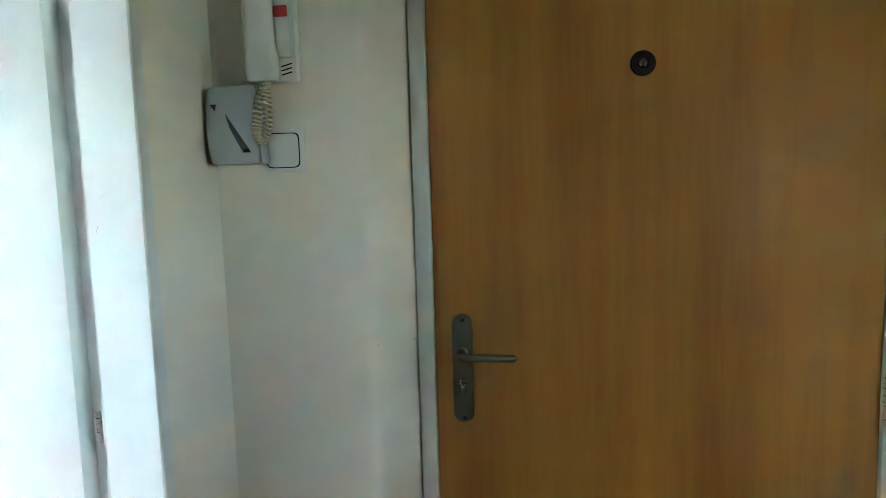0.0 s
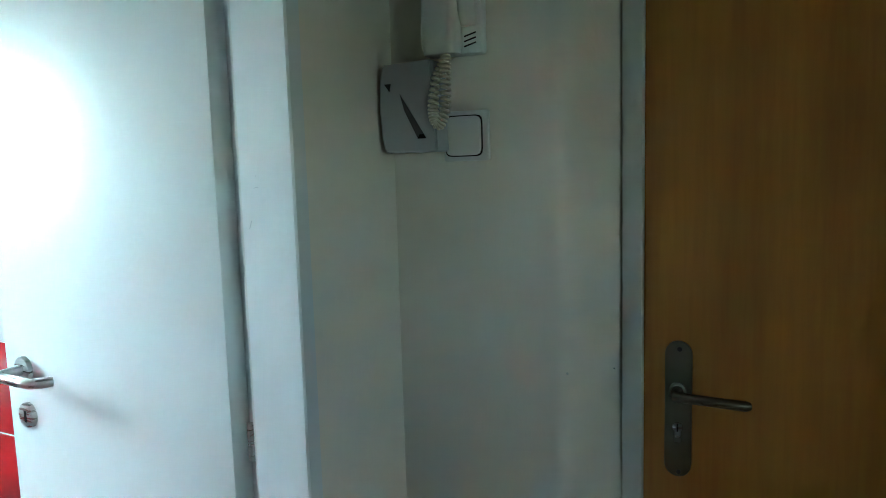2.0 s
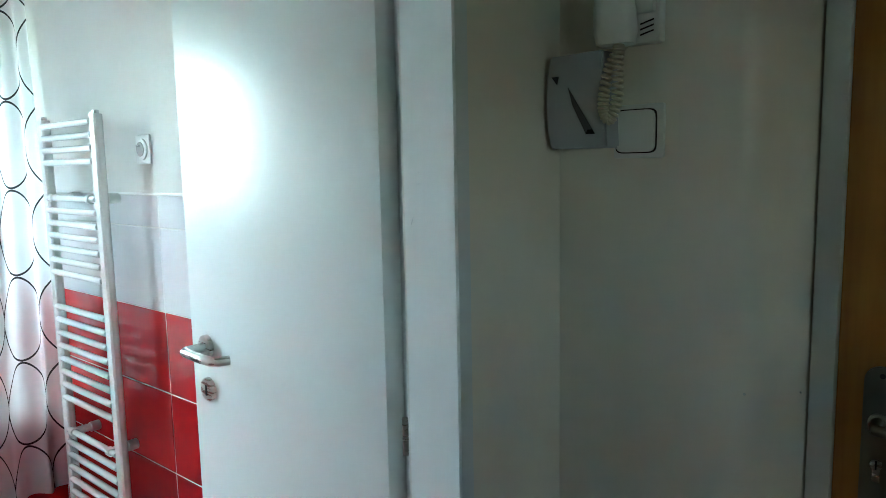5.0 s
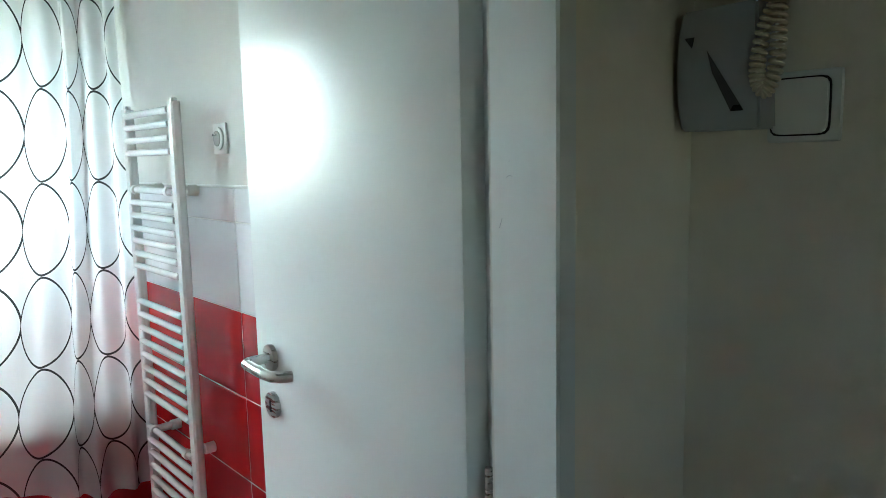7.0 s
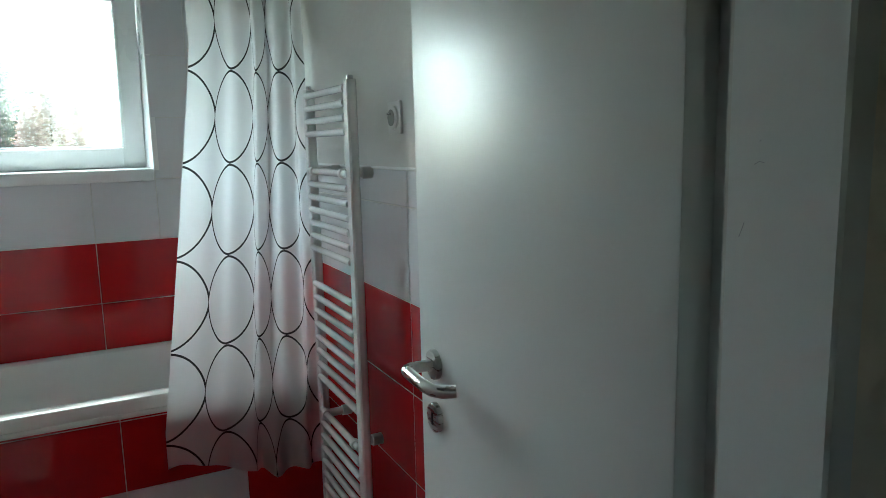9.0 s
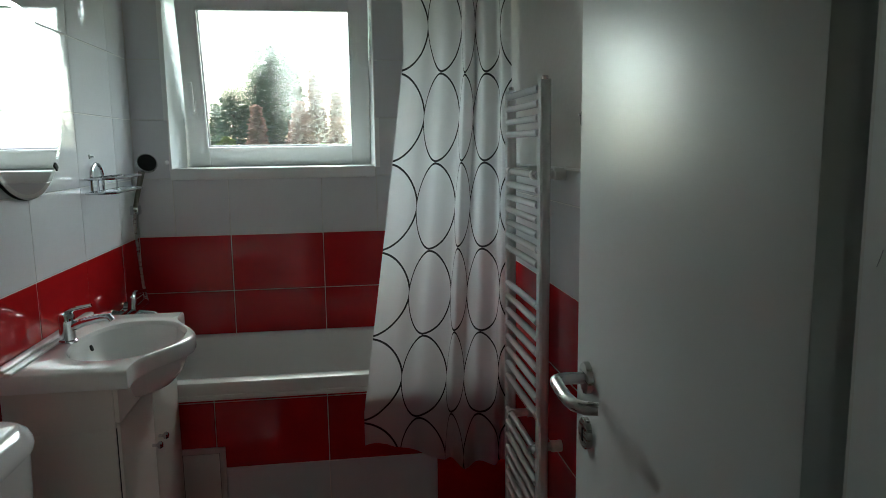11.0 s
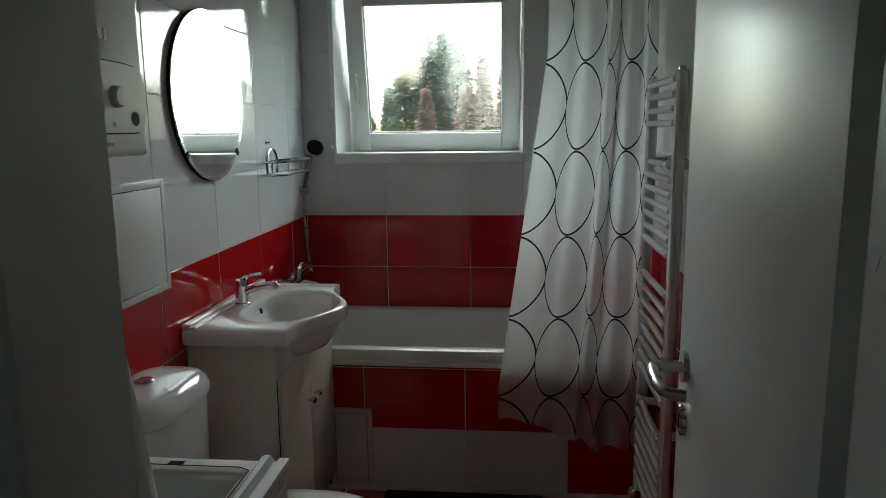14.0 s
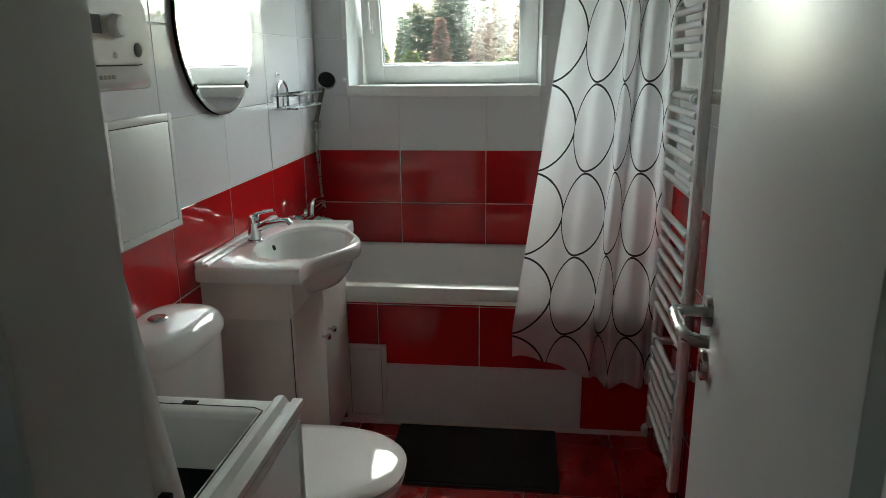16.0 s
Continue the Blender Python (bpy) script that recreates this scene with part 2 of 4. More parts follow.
def tube(points, r, seg=10, bm=None, closed=False, flat=1.0):
    """A round bar swept along points; r may be a list of radii."""
    b = bmesh.new()
    pts = [Vector(p) for p in points]
    n = len(pts)
    rings = []
    side = None
    for i, p in enumerate(pts):
        a, c = pts[i - 1 if i or closed else 0], pts[(i + 1) % n if i < n - 1 or closed else n - 1]
        d = (c - a).normalized()
        if side is None:
            side = d.orthogonal().normalized()
        side = (side - d * side.dot(d)).normalized()
        up = d.cross(side)
        rad = r[i] if isinstance(r, (list, tuple)) else r
        rings.append([b.verts.new(p + side * (math.cos(2 * math.pi * k / seg) * rad) + up * (math.sin(2 * math.pi * k / seg) * rad * flat)) for k in range(seg)])
    for i in range(n if closed else n - 1):
        u, v = rings[i], rings[(i + 1) % n]
        for k in range(seg):
            b.faces.new((u[k], u[(k + 1) % seg], v[(k + 1) % seg], v[k]))
    if not closed:
        b.faces.new(rings[0][::-1])
        b.faces.new(rings[-1])
    return join(bm, b)


def lathe(profile, seg=32, m=Matrix(), bm=None):
    """A turned body: profile of (radius, height) about z, moved by m."""
    b = bmesh.new()
    rings = [[b.verts.new(m @ Vector((r * math.cos(2 * math.pi * k / seg), r * math.sin(2 * math.pi * k / seg), h))) for k in range(seg)] for r, h in profile]
    for u, v in zip(rings, rings[1:]):
        for k in range(seg):
            b.faces.new((u[k], u[(k + 1) % seg], v[(k + 1) % seg], v[k]))
    b.faces.new(rings[0][::-1])
    b.faces.new(rings[-1])
    return join(bm, b)


def prism(outline, h, m=Matrix(), bevel=0.0, bm=None):
    """An outline in x and y, raised by h along z, moved by m."""
    b = bmesh.new()
    f = b.faces.new([b.verts.new((x, y, 0)) for x, y in outline])
    up = bmesh.ops.extrude_face_region(b, geom=[f])["geom"]
    bmesh.ops.translate(b, vec=(0, 0, h), verts=[v for v in up if isinstance(v, bmesh.types.BMVert)])
    if bevel:
        bmesh.ops.bevel(b, geom=b.edges[:], offset=bevel, segments=2, affect="EDGES")
    bmesh.ops.transform(b, matrix=m, verts=b.verts[:])
    return join(bm, b)


def rings_body(rings, cap_first=True, cap_last=True, bm=None):
    """Skin over closed rings of equal length."""
    b = bmesh.new()
    rs = [[b.verts.new(p) for p in ring] for ring in rings]
    n = len(rs[0])
    for u, v in zip(rs, rs[1:]):
        for k in range(n):
            b.faces.new((u[k], u[(k + 1) % n], v[(k + 1) % n], v[k]))
    if cap_first:
        b.faces.new(rs[0][::-1])
    if cap_last:
        b.faces.new(rs[-1])
    return join(bm, b)


def oval(cx, cy, rx, ry, p=2.0, n=64):
    """A rounded outline; p = 2 is an ellipse, larger p squarer."""
    out = []
    for k in range(n):
        a = 2 * math.pi * (k + 0.5) / n
        c, s = math.cos(a), math.sin(a)
        q = (abs(c) ** p + abs(s) ** p) ** (-1 / p)
        out.append((cx + rx * c * q, cy + ry * s * q))
    return out


FACE_Y = Matrix(((1, 0, 0, 0), (0, 0, -1, 0), (0, 1, 0, 0), (0, 0, 0, 1)))  # local x, y, z -> world x, z, -y

# ---- plan ----
XF, XP, XH = -3.44, -0.760, -0.618      # far wall, partition's bathroom side and hall side
YL, YR, YE = 0.030, 1.525, 1.570        # left wall, radiator wall, entry wall
CEIL = 2.58
TH = 0.0015                             # how far tiles stand proud of the joints


def wall(name, pieces, material, label=""):
    bm = None
    for lo, hi in pieces:
        bm = box(lo, hi, bm=bm)
    ob = part(name, bm, material, smooth=False)
    return tagged(ob, label or "plain painted plaster wall", "wall", kind="structure")


WY0, WY1, WZ0, WZ1 = 0.185, 1.057, 1.330, 2.125   # window opening
DY0, DY1, DZ = 0.622, 1.312, 2.02                 # rough opening of the bathroom door
wall_far = wall("wall_far", [((XF - 0.32, YL - 0.15, 0), (XF - TH, WY0, CEIL)), ((XF - 0.32, WY1, 0), (XF - TH, YR + 0.15, CEIL)),
                             ((XF - 0.32, WY0, 0), (XF - TH, WY1, WZ0 - 0.01)), ((XF - 0.32, WY0, WZ1), (XF - TH, WY1, CEIL))], PLASTER, "tiled bathroom wall with the window")
wall_left = wall("wall_left", [((XF - TH, YL - 0.15, 0), (XP, YL - TH, CEIL))], PLASTER, "tiled bathroom wall behind sink and toilet")
wall_right = wall("wall_right", [((XF - TH, YR + TH, 0), (XP, YR + 0.15, CEIL))], PLASTER, "half-tiled bathroom wall behind the towel radiator")
wall_partition = wall("wall_partition", [((XP, HY, 0), (XH, DY0, CEIL)), ((XP, DY1, 0), (XH, YE + 0.3, CEIL)), ((XP, DY0, DZ), (XH, DY1, CEIL))], HALL_PAINT, "pale painted wall between hall and bathroom")
EX0, EX1, EZ, EY = -0.245, 0.745, 2.06, 1.72   # entry door's opening and depth
# entry wall with a splayed, rounded plaster reveal beside the door frame
outline = [(XH, YE), (-0.322, YE), (-0.308, YE + 0.004), (-0.298, YE + 0.014), (-0.290, YE + 0.03), (EX0 - 0.002, EY - 0.002), (EX0 - 0.002, EY + 0.16), (XH, EY + 0.16)]
bm = prism(outline, CEIL)
outline = [(HX, YE), (HX, EY + 0.16), (EX1 + 0.002, EY + 0.16), (EX1 + 0.002, EY - 0.002), (EX1 + 0.05, YE + 0.02), (EX1 + 0.07, YE)]
bm = prism(outline, CEIL, bm=bm)
bm = box((EX0 - 0.002, YE + 0.002, EZ), (EX1 + 0.002, EY + 0.16, CEIL), bm=bm)
wall_entry = tagged(part("wall_entry", bm, HALL_PAINT, smooth=True), "pale painted wall round the entry door", "wall", kind="structure")
for cx, cy, cz, cr in ((-0.301, YE, 1.071, 0.0022), (-0.237, YE + 0.055, 1.072, 0.0018)):
    part("plaster_chip", lathe([(cr, -0.0006), (cr * 0.8, 0.0006)], 9, Matrix.Translation((cx, cy, cz)) @ Matrix.Rotation(radians(90), 4, "X")), FRAME_GREY, wall_entry)
# the small opening is unseen, added to let daylight into the hall
wall("wall_hall_side", [((HX, HY, 0), (HX + 0.15, 0.19, CEIL)), ((HX, 0.39, 0), (HX + 0.15, EY + 0.16, CEIL)), ((HX, 0.19, 0), (HX + 0.15, 0.39, 1.35)), ((HX, 0.19, 1.65), (HX + 0.15, 0.39, CEIL))], HALL_PAINT)
wall("wall_hall_end", [((XP, HY - 0.15, 0), (HX + 0.15, HY, CEIL))], HALL_PAINT)
tagged(part("ceiling", box((XF - 0.32, HY - 0.15, CEIL), (HX + 0.15, 1.9, CEIL + 0.12)), PLASTER, smooth=False), "plain white painted ceiling", "ceiling", kind="structure")
floor = tagged(part("floor", box((XF - 0.32, YL - 0.15, -0.2), (XP, 1.9, -0.009)), GROUT, smooth=False), "bathroom floor of red square tiles", "floor", kind="structure")
tagged(part("floor_hall", box((XP, HY - 0.15, -0.2), (HX + 0.15, 1.9, -0.001)), mat("hall_laminate", (0.25, 0.15, 0.08), 0.4), smooth=False), "brown hall floor", "floor", kind="structure")


# ---- window ----
def window():
    w = thing("window_1", "white plastic bathroom window with obscure glass, tilted open", "window", kind="structure")
    X = XF - 0.20
    y0, y1, z0, z1 = 0.205, 1.045, 1.338, 2.118
    # fixed frame
    def ring(lo_y, lo_z, hi_y, hi_z, wd, xa, xb, bev):
        b = box((xa, lo_y, lo_z), (xb, lo_y + wd, hi_z), bev)
        b = box((xa, hi_y - wd, lo_z), (xb, hi_y, hi_z), bev, bm=b)
        b = box((xa + 0.001, lo_y + wd - 0.002, lo_z), (xb - 0.001, hi_y - wd + 0.002, lo_z + wd), bev, bm=b)
        return box((xa + 0.001, lo_y + wd - 0.002, hi_z - wd), (xb - 0.001, hi_y - wd + 0.002, hi_z), bev, bm=b)
    part("window_frame", ring(y0, z0 - 0.03, y1, z1, 0.045, X - 0.07, X - 0.012, 0.004), PVC, w)
    # the sash leans inward on its lower edge
    lean = Matrix.Translation((X - 0.02, 0, z0 + 0.004)) @ Matrix.Rotation(radians(11), 4, "Y") @ Matrix.Translation((-X + 0.02, 0, -z0 - 0.004))

    def leaning(b):
        bmesh.ops.transform(b, matrix=lean, verts=b.verts[:])
        return b
    a0, a1, b0, b1, wd = 0.226, 1.043, z0 + 0.004, z1 - 0.010, 0.088
    sash = part("sash", leaning(ring(a0, b0, a1, b1, wd, X - 0.045, X + 0.012, 0.006)), PVC, w)
    part("bead", leaning(ring(a0 + wd - 0.012, b0 + wd - 0.012, a1 - wd + 0.012, b1 - wd + 0.012, 0.010, X + 0.010, X + 0.0145, 0.002)), PVC, sash)
    part("gasket", leaning(ring(a0 + wd - 0.003, b0 + wd - 0.003, a1 - wd + 0.003, b1 - wd + 0.003, 0.005, X - 0.03, X + 0.004, 0)), DARK, sash)
    pane = part("pane", leaning(box((X - 0.024, a0 + wd - 0.001, b0 + wd - 0.001), (X - 0.018, a1 - wd + 0.001, b1 - wd + 0.001))), GLASS, sash, "obscure patterned glass pane", smooth=False)
    pane.visible_shadow = False
    h = box((X + 0.012, a0 + 0.026, 1.575), (X + 0.022, a0 + 0.052, 1.640), 0.004)
    h = tube([(X + 0.022, a0 + 0.039, 1.605), (X + 0.052, a0 + 0.039, 1.605)], 0.008, bm=h)
    h = box((X + 0.044, a0 + 0.029, 1.595), (X + 0.058, a0 + 0.049, 1.725), 0.006, bm=h)
    part("handle", leaning(h), PVC, sash)
    # plastered reveals and sill
    rv = None
    for ya, yb in ((WY0, y0 + 0.004), (WY1, y1 - 0.004)):
        rv = prism([(XF - TH + 0.001, ya - (0.02 if ya < 0.5 else -0.02)), (XF + 0.0, ya), (X - 0.002, yb), (X - 0.002, ya - (0.02 if ya < 0.5 else -0.02))], WZ1 - WZ0 + 0.02, Matrix.Translation((0, 0, WZ0 - 0.005)), bm=rv)
    part("reveal", rv, PVC, w, smooth=False)
    part("window_sill", box((X - 0.002, WY0 - 0.004, WZ0 - 0.046), (XF + 0.022, WY1 - 0.004, WZ0 + 0.003), 0.005), PVC, w)


window()


# ---- bathroom door ----
def door_frame():
    f = thing("door_frame", "white painted steel frame of the bathroom door", "door frame", kind="structure")
    xa, xs, xb = XH + 0.017, -0.700, XP - 0.006     # hall face, stop, bathroom face
    for y_in, s, nm, rb in ((1.266, 1, "jamb", 0.040), (0.662, -1, "jamb", 0.014)):
        o = [(xa, y_in + s * 0.003), (xa - 0.003, y_in), (xs, y_in), (xs, y_in + s * rb), (xb, y_in + s * rb), (xb, y_in + s * (rb + 0.03)), (xb + 0.004, y_in + s * (rb + 0.03)),
             (XP + 0.004, y_in + s * (rb + 0.008)), (XH - 0.004, y_in + s * (rb + 0.008)), (XH + 0.001, y_in + s * 0.030), (xa, y_in + s * 0.030)]
        part(nm, prism(o, DZ - 0.02), FRAME_WHITE, f, smooth=False)
    part("head", box((xb, 0.645, DZ - 0.045), (xa, 1.286, DZ + 0.005), 0.003), FRAME_WHITE, f)
    seal = box((xs - 0.004, 1.2665, 0.0), (xs - 0.0005, 1.302, DZ - 0.05))
    part("seal", seal, FRAME_GREY, f, smooth=False)
    for pts in (((-0.6755, 1.391), (-0.671, 1.3935), (-0.6665, 1.3925)), ((-0.6875, 1.3325), (-0.6845, 1.340), (-0.6830, 1.3445)), ((-0.6715, 1.409), (-0.6700, 1.410))):
        part("scratch", tube([(x, 1.2658, z) for x, z in pts], 0.00032, 5), PLASTIC_GREY, f)


door_frame()


def bathroom_door():
    d = thing("door_1", "white lacquered bathroom door, standing wide open", "door")
    d.matrix_world = pose(-0.752, 1.2675, 0, 0, 0, 180 - 3.15)     # local x runs from hinge to lock edge, y+ towards the room
    L = 0.641
    part("leaf", box((0, -0.040, 0.012), (L, 0, 1.985), 0.003), DOOR_WHITE, d)
    lock = 0.069
    zr, zk = 1.042, 0.948
    hx = L - lock
    R = lambda z: Matrix.Translation((hx, 0, z)) @ Matrix.Rotation(radians(-90), 4, "X")
    part("rose", lathe([(0.026, 0), (0.026, 0.007), (0.0245, 0.009), (0.010, 0.0095)], 32, R(zr)), STEEL, d, "brushed steel rose")
    pts = [(hx, 0.008, zr), (hx, 0.04, zr)] + [(hx - 0.016 + 0.016 * math.cos(a), 0.040 + 0.018 * math.sin(a), zr) for a in (0.4, 0.8, 1.2, 1.57)]
    pts += [(hx - 0.05, 0.060, zr + 0.001), (hx - 0.09, 0.060, zr + 0.0005), (hx - 0.115, 0.056, zr), (hx - 0.130, 0.044, zr), (hx - 0.136, 0.026, zr)]
    part("lever", tube(pts, 0.0098, 14), STEEL, d, "curved brushed steel lever handle")
    es = part("escutcheon", lathe([(0.026, 0), (0.026, 0.007), (0.0245, 0.009), (0.010, 0.0095)], 32, R(zk)), STEEL, d)
    part("keyhole", box((hx - 0.004, 0.008, zk - 0.013), (hx + 0.004, 0.0102, zk + 0.010), 0.002), BLACK, es)
    for z in (0.24, 1.00, 1.76):
        b = lathe([(0.005, -0.03), (0.005, -0.0012), (0.0035, -0.001), (0.0035, 0.001), (0.005, 0.0012), (0.005, 0.03)], 14, Matrix.Translation((-0.038, -0.004, z)))
        part("hinge", b, STEEL, d)


bathroom_door()


# ---- entry door ----
def entry_door():
    f = thing("entry_door_frame", "grey painted steel frame of the flat's entry door", "door frame", kind="structure")
    for a, b in ((EX0, EX0 + 0.036), (EX1 - 0.036, EX1)):
        part("jamb", box((a, EY - 0.012, 0), (b, EY + 0.12, EZ), 0.005), FRAME_GREY, f)
    part("head", box((EX0 + 0.036, EY - 0.012, EZ - 0.04), (EX1 - 0.036, EY + 0.12, EZ), 0.004), FRAME_GREY, f)
    d = thing("entry_door", "closed orange-brown beech laminate entry door", "door")
    xa, xb = EX0 + 0.037, EX1 - 0.037
    part("leaf", box((xa, EY, 0.006), (xb, EY + 0.045, EZ - 0.042), 0.003), BEECH, d)
    cx, z0, z1, hw = -0.1475, 0.862, 1.106, 0.0225
    o = [(cx + hw * math.cos(a), z0 + hw + hw * math.sin(a)) for a in [math.pi + math.pi * k / 10 for k in range(11)]] + [(cx + hw * math.cos(a), z1 - hw + hw * math.sin(a)) for a in [math.pi * k / 10 for k in range(11)]]
    plate = part("door_plate", prism(o, 0.008, Matrix.Translation((0, EY, 0)) @ FACE_Y, 0.002), BRASS, d, "aged nickel long door plate")
    for z in (z0 + 0.010, z1 - 0.014):
        part("screw", lathe([(0.004, 0), (0.004, 0.0012), (0.002, 0.0016)], 12, Matrix.Translation((cx + 0.002, EY - 0.008, z)) @ Matrix.Rotation(radians(90), 4, "X")), DARK, plate)
    zl = 1.020
    pts = [(cx, EY - 0.006, zl), (cx, EY - 0.040, zl), (cx + 0.003, EY - 0.048, zl), (cx + 0.012, EY - 0.050, zl), (cx + 0.06, EY - 0.050, zl - 0.001), (cx + 0.112, EY - 0.049, zl - 0.002), (cx + 0.118, EY - 0.046, zl - 0.002)]
    part("lever", tube(pts, [0.010, 0.009, 0.009, 0.0085, 0.0085, 0.0085, 0.006], 12), BRASS, d, "aged nickel lever handle")
    part("collar", lathe([(0.014, 0), (0.014, 0.006), (0.011, 0.008)], 20, Matrix.Translation((cx, EY - 0.008, zl)) @ Matrix.Rotation(radians(90), 4, "X")), BRASS, plate)
    cyl = lathe([(0.0085, 0), (0.0085, 0.003), (0.006, 0.0035)], 20, Matrix.Translation((cx, EY - 0.008, 0.953)) @ Matrix.Rotation(radians(90), 4, "X"))
    cyl = box((cx - 0.005, EY - 0.011, 0.926), (cx + 0.005, EY - 0.008, 0.95), 0.003, bm=cyl)
    part("lock_cylinder", cyl, STEEL, plate)
    part("key_slot", box((cx - 0.0012, EY - 0.0125, 0.946), (cx + 0.0012, EY - 0.0112, 0.960)), BLACK, plate, smooth=False)
    pe = part("peephole", lathe([(0.0255, 0), (0.0255, 0.004), (0.022, 0.007), (0.013, 0.0065), (0.011, 0.004)], 36, Matrix.Translation((0.236, EY, 1.621)) @ Matrix.Rotation(radians(90), 4, "X")), BLACK, d, "black round peephole")
    part("lens", lathe([(0.0095, 0), (0.0085, 0.002), (0.005, 0.0036), (0.001, 0.004)], 24, Matrix.Translation((0.236, EY - 0.0045, 1.621)) @ Matrix.Rotation(radians(90), 4, "X")), mat("peephole_lens", (0.02, 0.02, 0.02), 0.02, coat=1), pe)
    for z in (0.30, 0.93, 1.75):
        part("hinge", lathe([(0.010, -0.05), (0.010, 0.05), (0.006, 0.056)], 16, Matrix.Translation((EX1 - 0.030, EY - 0.018, z))), STEEL, d)


entry_door()


# ---- intercom, chime, switch ----
def intercom():
    t = thing("intercom_phone", "white house intercom with handset and coiled cord", "intercom")
    part("base", box((-0.500, YE - 0.024, 1.597), (-0.432, YE, 1.812), 0.006), PLASTIC, t)
    part("raised_panel", box((-0.470, YE - 0.034, 1.640), (-0.438, YE - 0.020, 1.800), 0.006), PLASTIC, t)
    part("button", box((-0.468, YE - 0.040, 1.716), (-0.442, YE - 0.033, 1.737), 0.002), RED_PLASTIC, t, "small red button")
    for k in range(3):
        b = box((-0.011, -0.002, -0.0011), (0.011, 0.002, 0.0011))
        bmesh.ops.transform(b, matrix=pose(-0.452, YE - 0.0235, 1.628 - 0.008 * k, 0, -14, 0), verts=b.verts[:])
        part("sound_slit", b, BLACK, t, smooth=False)
    rings = []
    for z, w, d, y in ((1.594, 0.024, 0.010, 0.040), (1.597, 0.030, 0.016, 0.042), (1.612, 0.032, 0.021, 0.044), (1.640, 0.032, 0.021, 0.046), (1.665, 0.029, 0.017, 0.050), (1.72, 0.028, 0.014, 0.053), (1.77, 0.029, 0.017, 0.050), (1.80, 0.031, 0.021, 0.046), (1.822, 0.030, 0.018, 0.044), (1.828, 0.020, 0.010, 0.042)):
        rings.append([(x, yy, z) for x, yy in oval(-0.494, YE - y, w, d, 3.5, 28)])
    part("handset", rings_body(rings), PLASTIC, t)
    # coil: down from the handset, round and up again
    spine = [Vector((-0.486, YE - 0.044, 1.600)), Vector((-0.484, YE - 0.054, 1.585)), Vector((-0.482, YE - 0.058, 1.550)), Vector((-0.483, YE - 0.060, 1.510)), Vector((-0.492, YE - 0.062, 1.484)), Vector((-0.501, YE - 0.064, 1.494)), Vector((-0.502, YE - 0.064, 1.520)), Vector((-0.498, YE - 0.056, 1.560)), Vector((-0.492, YE - 0.036, 1.590)), Vector((-0.488, YE - 0.022, 1.600))]
    pts = []
    N = 620
    for i in range(N + 1):
        s = i / N * (len(spine) - 1)
        k = min(int(s), len(spine) - 2)
        u = s - k
        p0, p1, p2, p3 = spine[max(k - 1, 0)], spine[k], spine[k + 1], spine[min(k + 2, len(spine) - 1)]
        c = 0.5 * ((2 * p1) + (p2 - p0) * u + (2 * p0 - 5 * p1 + 4 * p2 - p3) * u * u + (3 * p1 - p0 - 3 * p2 + p3) * u ** 3)
        d = ((p2 - p0) * (1 - u) + (p3 - p1) * u).normalized()
        e = d.cross(Vector((0, 1, 0))).normalized()
        a = i / N * 2 * math.pi * 40
        pts.append(c + (e * math.cos(a) + Vector((0, 1, 0)) * math.sin(a)) * 0.0070)
    part("coiled_cord", tube(pts, 0.0027, 6), IVORY, t, "ivory coiled cord")


intercom()


def chime():
    t = thing("door_chime", "silver-grey door chime box on the wall", "doorbell")
    y = YE - 0.058
    o = [(-0.602, 1.588), (-0.608, 1.560), (-0.610, 1.515), (-0.607, 1.470), (-0.601, 1.441), (-0.500, 1.441), (-0.508, 1.590)]
    part("cover", prism([(x + 0.0, z) for x, z in o], 0.050, Matrix.Translation((0, YE - 0.008, 0)) @ FACE_Y, 0.003), PLASTIC_GREY, t)
    part("back_plate", box((-0.600, YE - 0.009, 1.446), (-0.506, YE, 1.583), 0.002), PLASTIC, t)
    part("edge_seam", tube([(x - 0.0008, YE - 0.036, z) for x, z in o[:5]], 0.0016, 6), DARK, t, "dark seam along the cover's edge")
    m = Matrix.Translation((0, y, 0)) @ FACE_Y
    part("emblem", prism([(-0.598, 1.556), (-0.585, 1.556), (-0.588, 1.543)], 0.0012, m), DARK, t, smooth=False)
    part("stripe", prism([(-0.568, 1.538), (-0.520, 1.464), (-0.536, 1.464), (-0.560, 1.510)], 0.0012, m), mat("grey_print", (0.06, 0.062, 0.07), 0.4), t, smooth=False)
    part("stripe_end", prism([(-0.532, 1.470), (-0.524, 1.470), (-0.520, 1.463), (-0.536, 1.463)], 0.0018, m), BLACK, t, smooth=False)


chime()


def switch():
    t = thing("light_switch", "white square light switch with dark outline", "switch")
    xa, xb, za, zb = -0.513, -0.429, 1.424, 1.508
    part("frame", box((xa, YE - 0.010, za), (xb, YE, zb), 0.005), PLASTIC, t)
    part("gap", prism([(x, z) for x, z in oval((xa + xb) / 2 - 0.003, (za + zb) / 2, 0.0345, 0.0345, 8, 48)], 0.0035, Matrix.Translation((0, YE - 0.0085, 0)) @ FACE_Y), BLACK, t, smooth=False)
    part("rocker", prism([(x, z) for x, z in oval((xa + xb) / 2 - 0.003, (za + zb) / 2, 0.0325, 0.0325, 8, 48)], 0.0075, Matrix.Translation((0, YE - 0.008, 0)) @ FACE_Y, 0.0015), PLASTIC, t)


switch()


